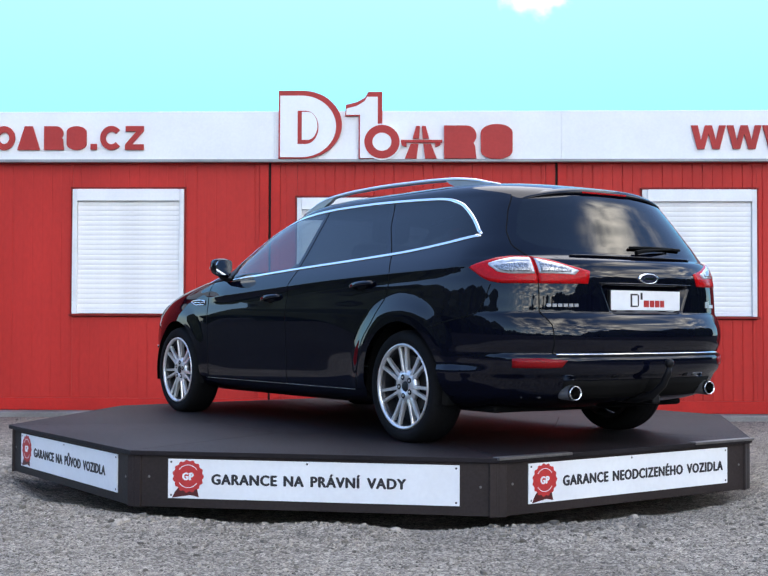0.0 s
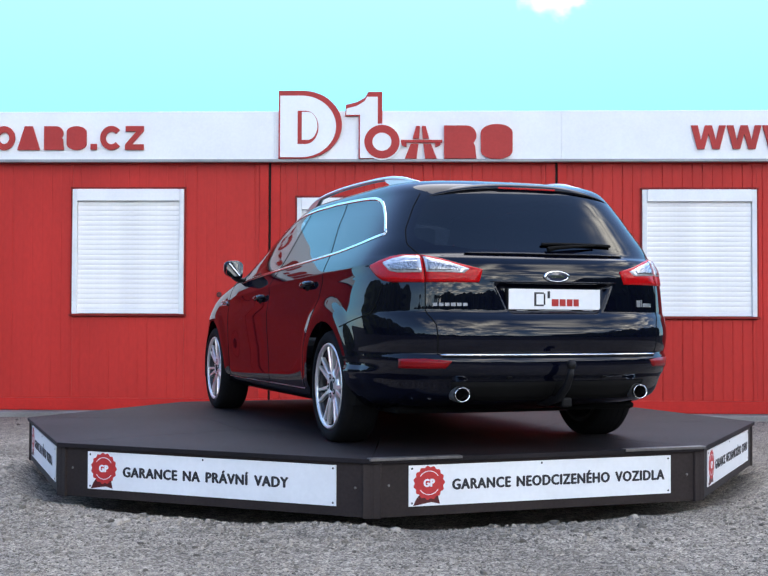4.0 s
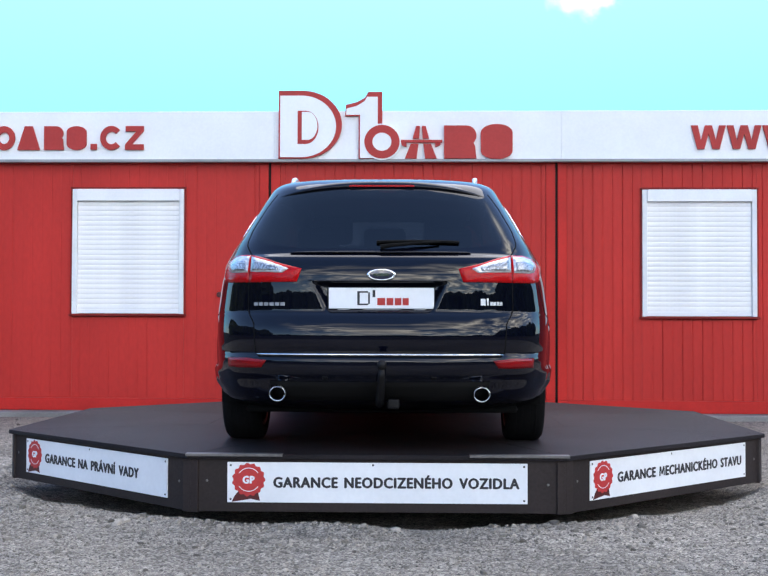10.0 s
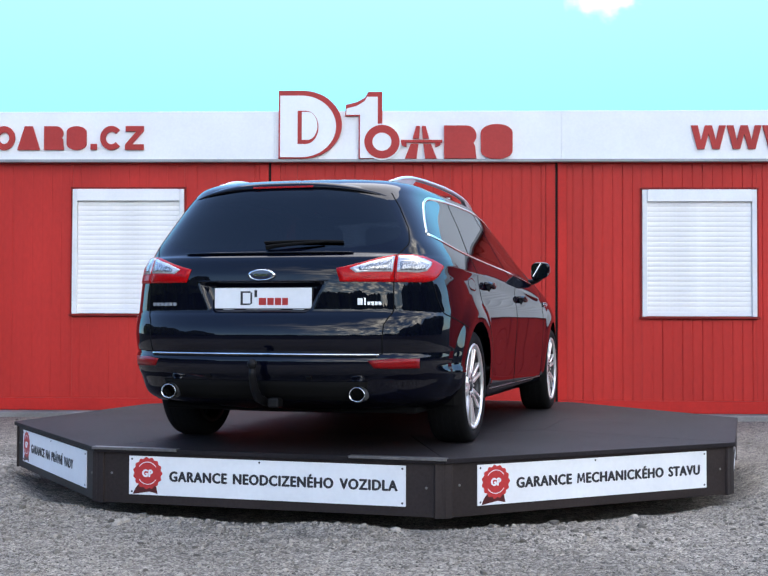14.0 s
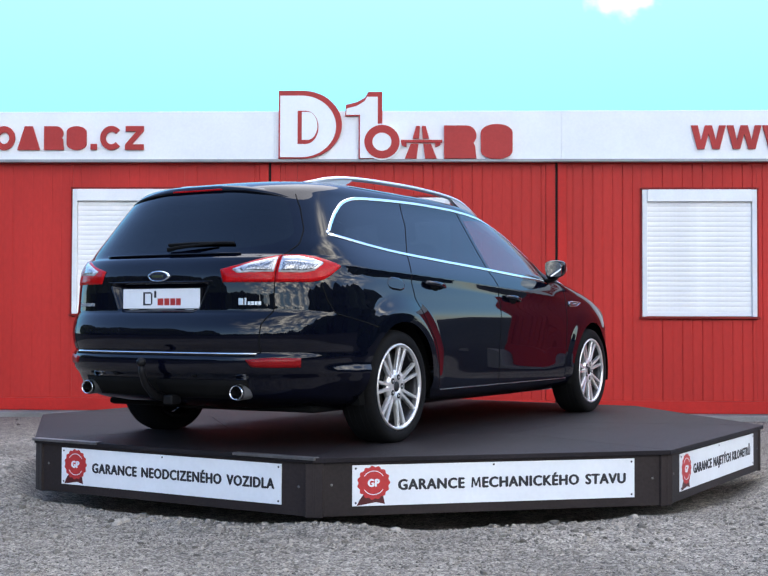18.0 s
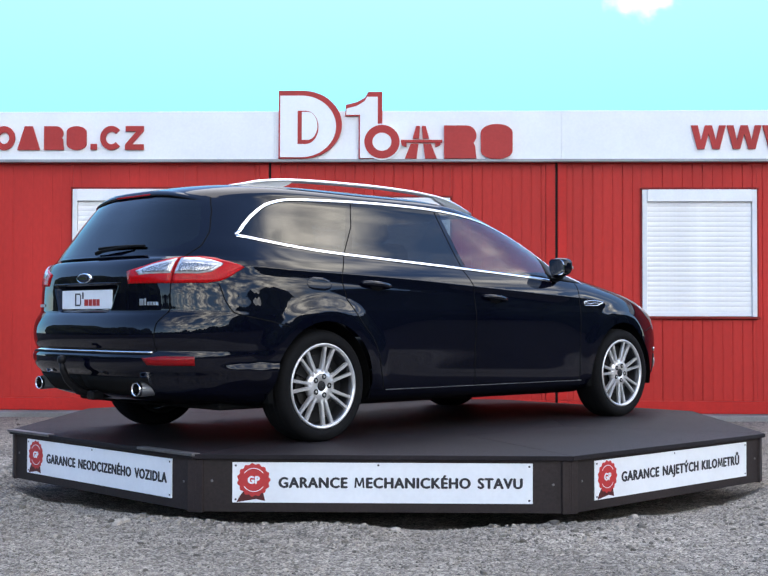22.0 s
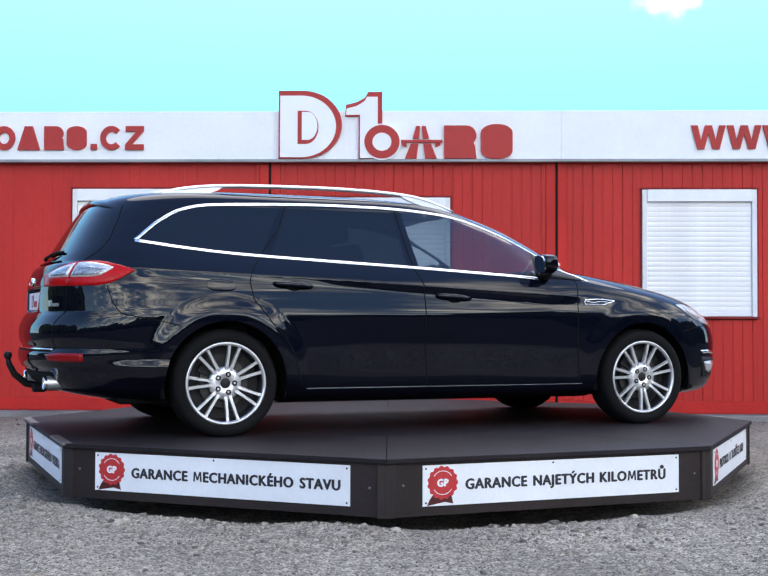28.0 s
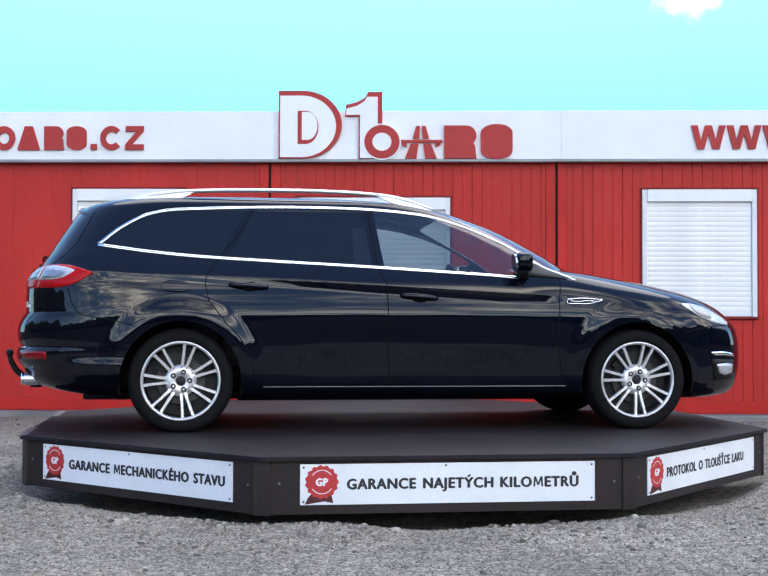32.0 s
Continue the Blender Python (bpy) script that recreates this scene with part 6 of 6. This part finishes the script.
    part("gate_trim", bm, "chrome", gate, "chrome trim line", smooth=True)
    # spoiler lip with the third brake lamp
    bm = bmesh.new()
    rows_ = []
    for y in np.linspace(-0.545, 0.545, 33):
        e = abs(y) / 0.545
        dz = -0.055 * e ** 3.0
        bx_ = float(tail_x(y, min(1.384 + dz, 1.39)))
        over = 0.020 * (1 - e ** 6)
        xb = -2.045 + 0.14 * e ** 3
        prof = [(xb, 1.412 + dz), (xb - 0.05, 1.404 + dz), (bx_ - over, 1.386 + dz), (bx_ - over, 1.377 + dz), (bx_ + 0.03, 1.362 + dz)]
        rows_.append([bm.verts.new((px, float(y), pz)) for px, pz in prof])
    for a, b in zip(rows_, rows_[1:]):
        for k in range(4):
            bm.faces.new((a[k], a[k + 1], b[k + 1], b[k]))
    bmesh.ops.recalc_face_normals(bm, faces=bm.faces[:])
    sp = part("spoiler", bm, "paint", gate, smooth=True)
    xb = float(tail_x(0, 1.384)) - 0.020
    part("brake_lamp", box((xb - 0.003, -0.17, 1.3775), (xb + 0.02, 0.17, 1.3865), 0.002), "red_lens", sp, "dark red high brake lamp")
    # rear wiper
    bm = bmesh.new()
    def on_glass(y, z, off):
        return Vector((float(tail_x(y, z)) - off, y, z))
    add_tube(bm, [on_glass(0.0, 1.046, 0.022), on_glass(-0.06, 1.056, 0.028), on_glass(-0.22, 1.070, 0.026), on_glass(-0.30, 1.074, 0.022)], [0.013, 0.010, 0.007, 0.005], 8)
    wp = part("wiper", bm, "under", gate, "black rear wiper")
    bm = bmesh.new()
    add_tube(bm, [on_glass(y, 1.066 + 0.012 * math.cos((y + 0.2) * 4), 0.012) for y in np.linspace(-0.40, 0.02, 9)], 0.008, 6)
    part("wiper_blade", bm, "under", wp)
    # lower valance with parking sensors and towing hitch
    up = line_pts([(0.0, 0.372), (0.56, 0.372)], 12)
    dn = line_pts([(0.0, 0.275), (0.54, 0.275)], 12)
    for sy in (1, -1):
        surface_patch("lower_valance", up, dn, 3, tail_point, sy, "under", bumper, off=0.003, thick=0.003, label="matt black lower valance")
    for sy in (1, -1):
        q, n = tail_point(0.27, 0.392, sy, 0.002)
        b = part("parking_sensor", box((-0.003, -0.014, -0.012), (0.003, 0.014, 0.012), 0.002), "plastic", bumper, "small square parking sensor")
        b.matrix_basis = Matrix.Translation(q) @ n.to_track_quat("-X", "Z").to_matrix().to_4x4()
    bm = bmesh.new()
    add_tube(bm, [(-2.18, 0.0, 0.262), (-2.34, 0.0, 0.262), (-2.45, -0.004, 0.285), (-2.520, -0.010, 0.345), (-2.552, -0.014, 0.405), (-2.560, -0.016, 0.440)], [0.026, 0.024, 0.022, 0.020, 0.018, 0.014], 12)
    bmesh.ops.create_uvsphere(bm, u_segments=16, v_segments=10, radius=0.025, matrix=Matrix.Translation((-2.560, -0.016, 0.458)))
    part("tow_hitch", bm, "plastic", car, "black swan-neck tow hitch", smooth=True)
    part("hitch_socket", box((-2.42, -0.10, 0.235), (-2.34, -0.04, 0.285), 0.01), "plastic", car)
    # boxed-in underside behind the rear axle
    bm = box((-2.06, -0.42, 0.235), (-1.75, 0.42, 0.285), 0.02)
    part("rear_tray", bm, "under", car)


def build_cabin_inside():
    """Seats, dashboard and lining, seen through the glass."""
    for y in (0.36, -0.36):
        st = thing("front_seat")
        st.parent = car
        st["label"] = "dark fabric front seat"
        part("seat_cushion", box((-0.30, y - 0.25, 0.38), (0.22, y + 0.25, 0.56), 0.05), "seat", st)
        part("seat_back", box((-0.07, y - 0.25, 0.0), (0.07, y + 0.25, 0.66), 0.05, pose(-0.36, 0, 0.52, 0, -16, 0)), "seat", st)
        part("headrest", box((-0.05, y - 0.13, 0.0), (0.05, y + 0.13, 0.18), 0.04, pose(-0.55, 0, 1.17, 0, -12, 0)), "seat", st)
    rb = thing("rear_seat")
    rb.parent = car
    part("seat_cushion", box((-1.20, -0.62, 0.38), (-0.70, 0.62, 0.56), 0.05), "seat", rb)
    part("seat_back", box((-0.07, -0.62, 0.0), (0.07, 0.62, 0.60), 0.05, pose(-1.25, 0, 0.50, 0, -18, 0)), "seat", rb)
    for y in (-0.38, 0.0, 0.38):
        part("headrest", box((-0.04, y - 0.12, 0.0), (0.04, y + 0.12, 0.14), 0.03, pose(-1.43, 0, 1.07, 0, -14, 0)), "seat", rb)
    part("dashboard", box((0.52, -0.70, 0.55), (1.02, 0.70, 0.935), 0.06), "plastic", car)
    part("cabin_floor", box((-2.1, -0.68, 0.24), (1.1, 0.68, 0.36), 0.02), "under", car)
    part("bulkhead", box((0.98, -0.74, 0.26), (1.03, 0.74, 0.92), 0.01), "under", car)
    part("load_cover", box((-2.16, -0.62, 0.90), (-1.46, 0.62, 0.925), 0.008), "seat", car)
    bm = bmesh.new()
    ring_pts = [(0.50 - 0.05 * math.sin(a), 0.36 + 0.185 * math.cos(a), 0.90 + 0.175 * math.sin(a)) for a in np.linspace(0, math.tau, 28, endpoint=False)]
    add_tube(bm, ring_pts, 0.016, 8, closed=True)
    add_tube(bm, [(0.50, 0.19, 0.90), (0.50, 0.53, 0.90)], 0.02, 6)
    add_tube(bm, [(0.50, 0.36, 0.90), (0.66, 0.36, 0.84)], 0.03, 8)
    part("steering_wheel", bm, "plastic", car, smooth=True)


def build_seams():
    """Dark shut lines between the body panels."""
    lines = outlines()

    def seam(parent, pts, point, sy, r=0.0032):
        q = line_pts(pts, max(8, int(sum(math.dist(a, b) for a, b in zip(pts, pts[1:])) / 0.02)))
        pn = [point(abs(a), b, sy if a >= 0 else -sy, 0.001) if point is tail_point else point(a, b, sy, 0.001) for a, b in q]
        bm = bmesh.new()
        add_tube(bm, [p for p, n in pn], r, 6, flat=0.25, normals=[n for p, n in pn])
        part("shut_line", bm, "under", parent)
    for i, sy in ((0, 1), (1, -1)):
        fd = [tuple(q) for q in lines["front_door"][1]]
        seam(panels["front_door"][i], fd[:7], side_point, sy)
        seam(panels["front_door"][i], fd[-6:] + fd[:1], side_point, sy)
        rd = [tuple(q) for q in lines["rear_door"][1]]
        seam(panels["rear_door"][i], rd[:12], side_point, sy)
        seam(car, [(-1.698, 0.641), (-1.80, 0.668), (-1.92, 0.690), (-2.02, 0.709), (-2.04, 0.722), (-2.075, 0.780), (-2.10, 0.866)], side_point, sy)
        seam(car, [(1.75, 0.610), (1.92, 0.645), (2.10, 0.655)], side_point, sy)
        tg = [tuple(q) for q in lines["tailgate"][1]]
        seam(panels["tailgate"][0], tg[1:10], tail_point, sy)
    seam(panels["tailgate"][0], [(-0.62, 0.496), (0.62, 0.496)], tail_point, 1, 0.005)


build_seams()
build_side_fittings(1, 0)
build_side_fittings(-1, 1)
build_tail_fittings()
build_cabin_inside()


# ---- the stand turns, and the car on it ----
def motions():
    for ob, at in ((turntable, (0, 0, 0)), (car, CAR_AT)):
        rows = []
        for k in range(33):
            a = swirl(k)
            rows.append((k, pose(0, 0, TOP, 0, 0, a) @ pose(at[0], at[1], 0, 0, 0, at[2])))
        walk(ob, rows)
    walk(cloud, [(t, cloud_place(t)) for t in (0, 8, 16, 24, 32)])


motions()
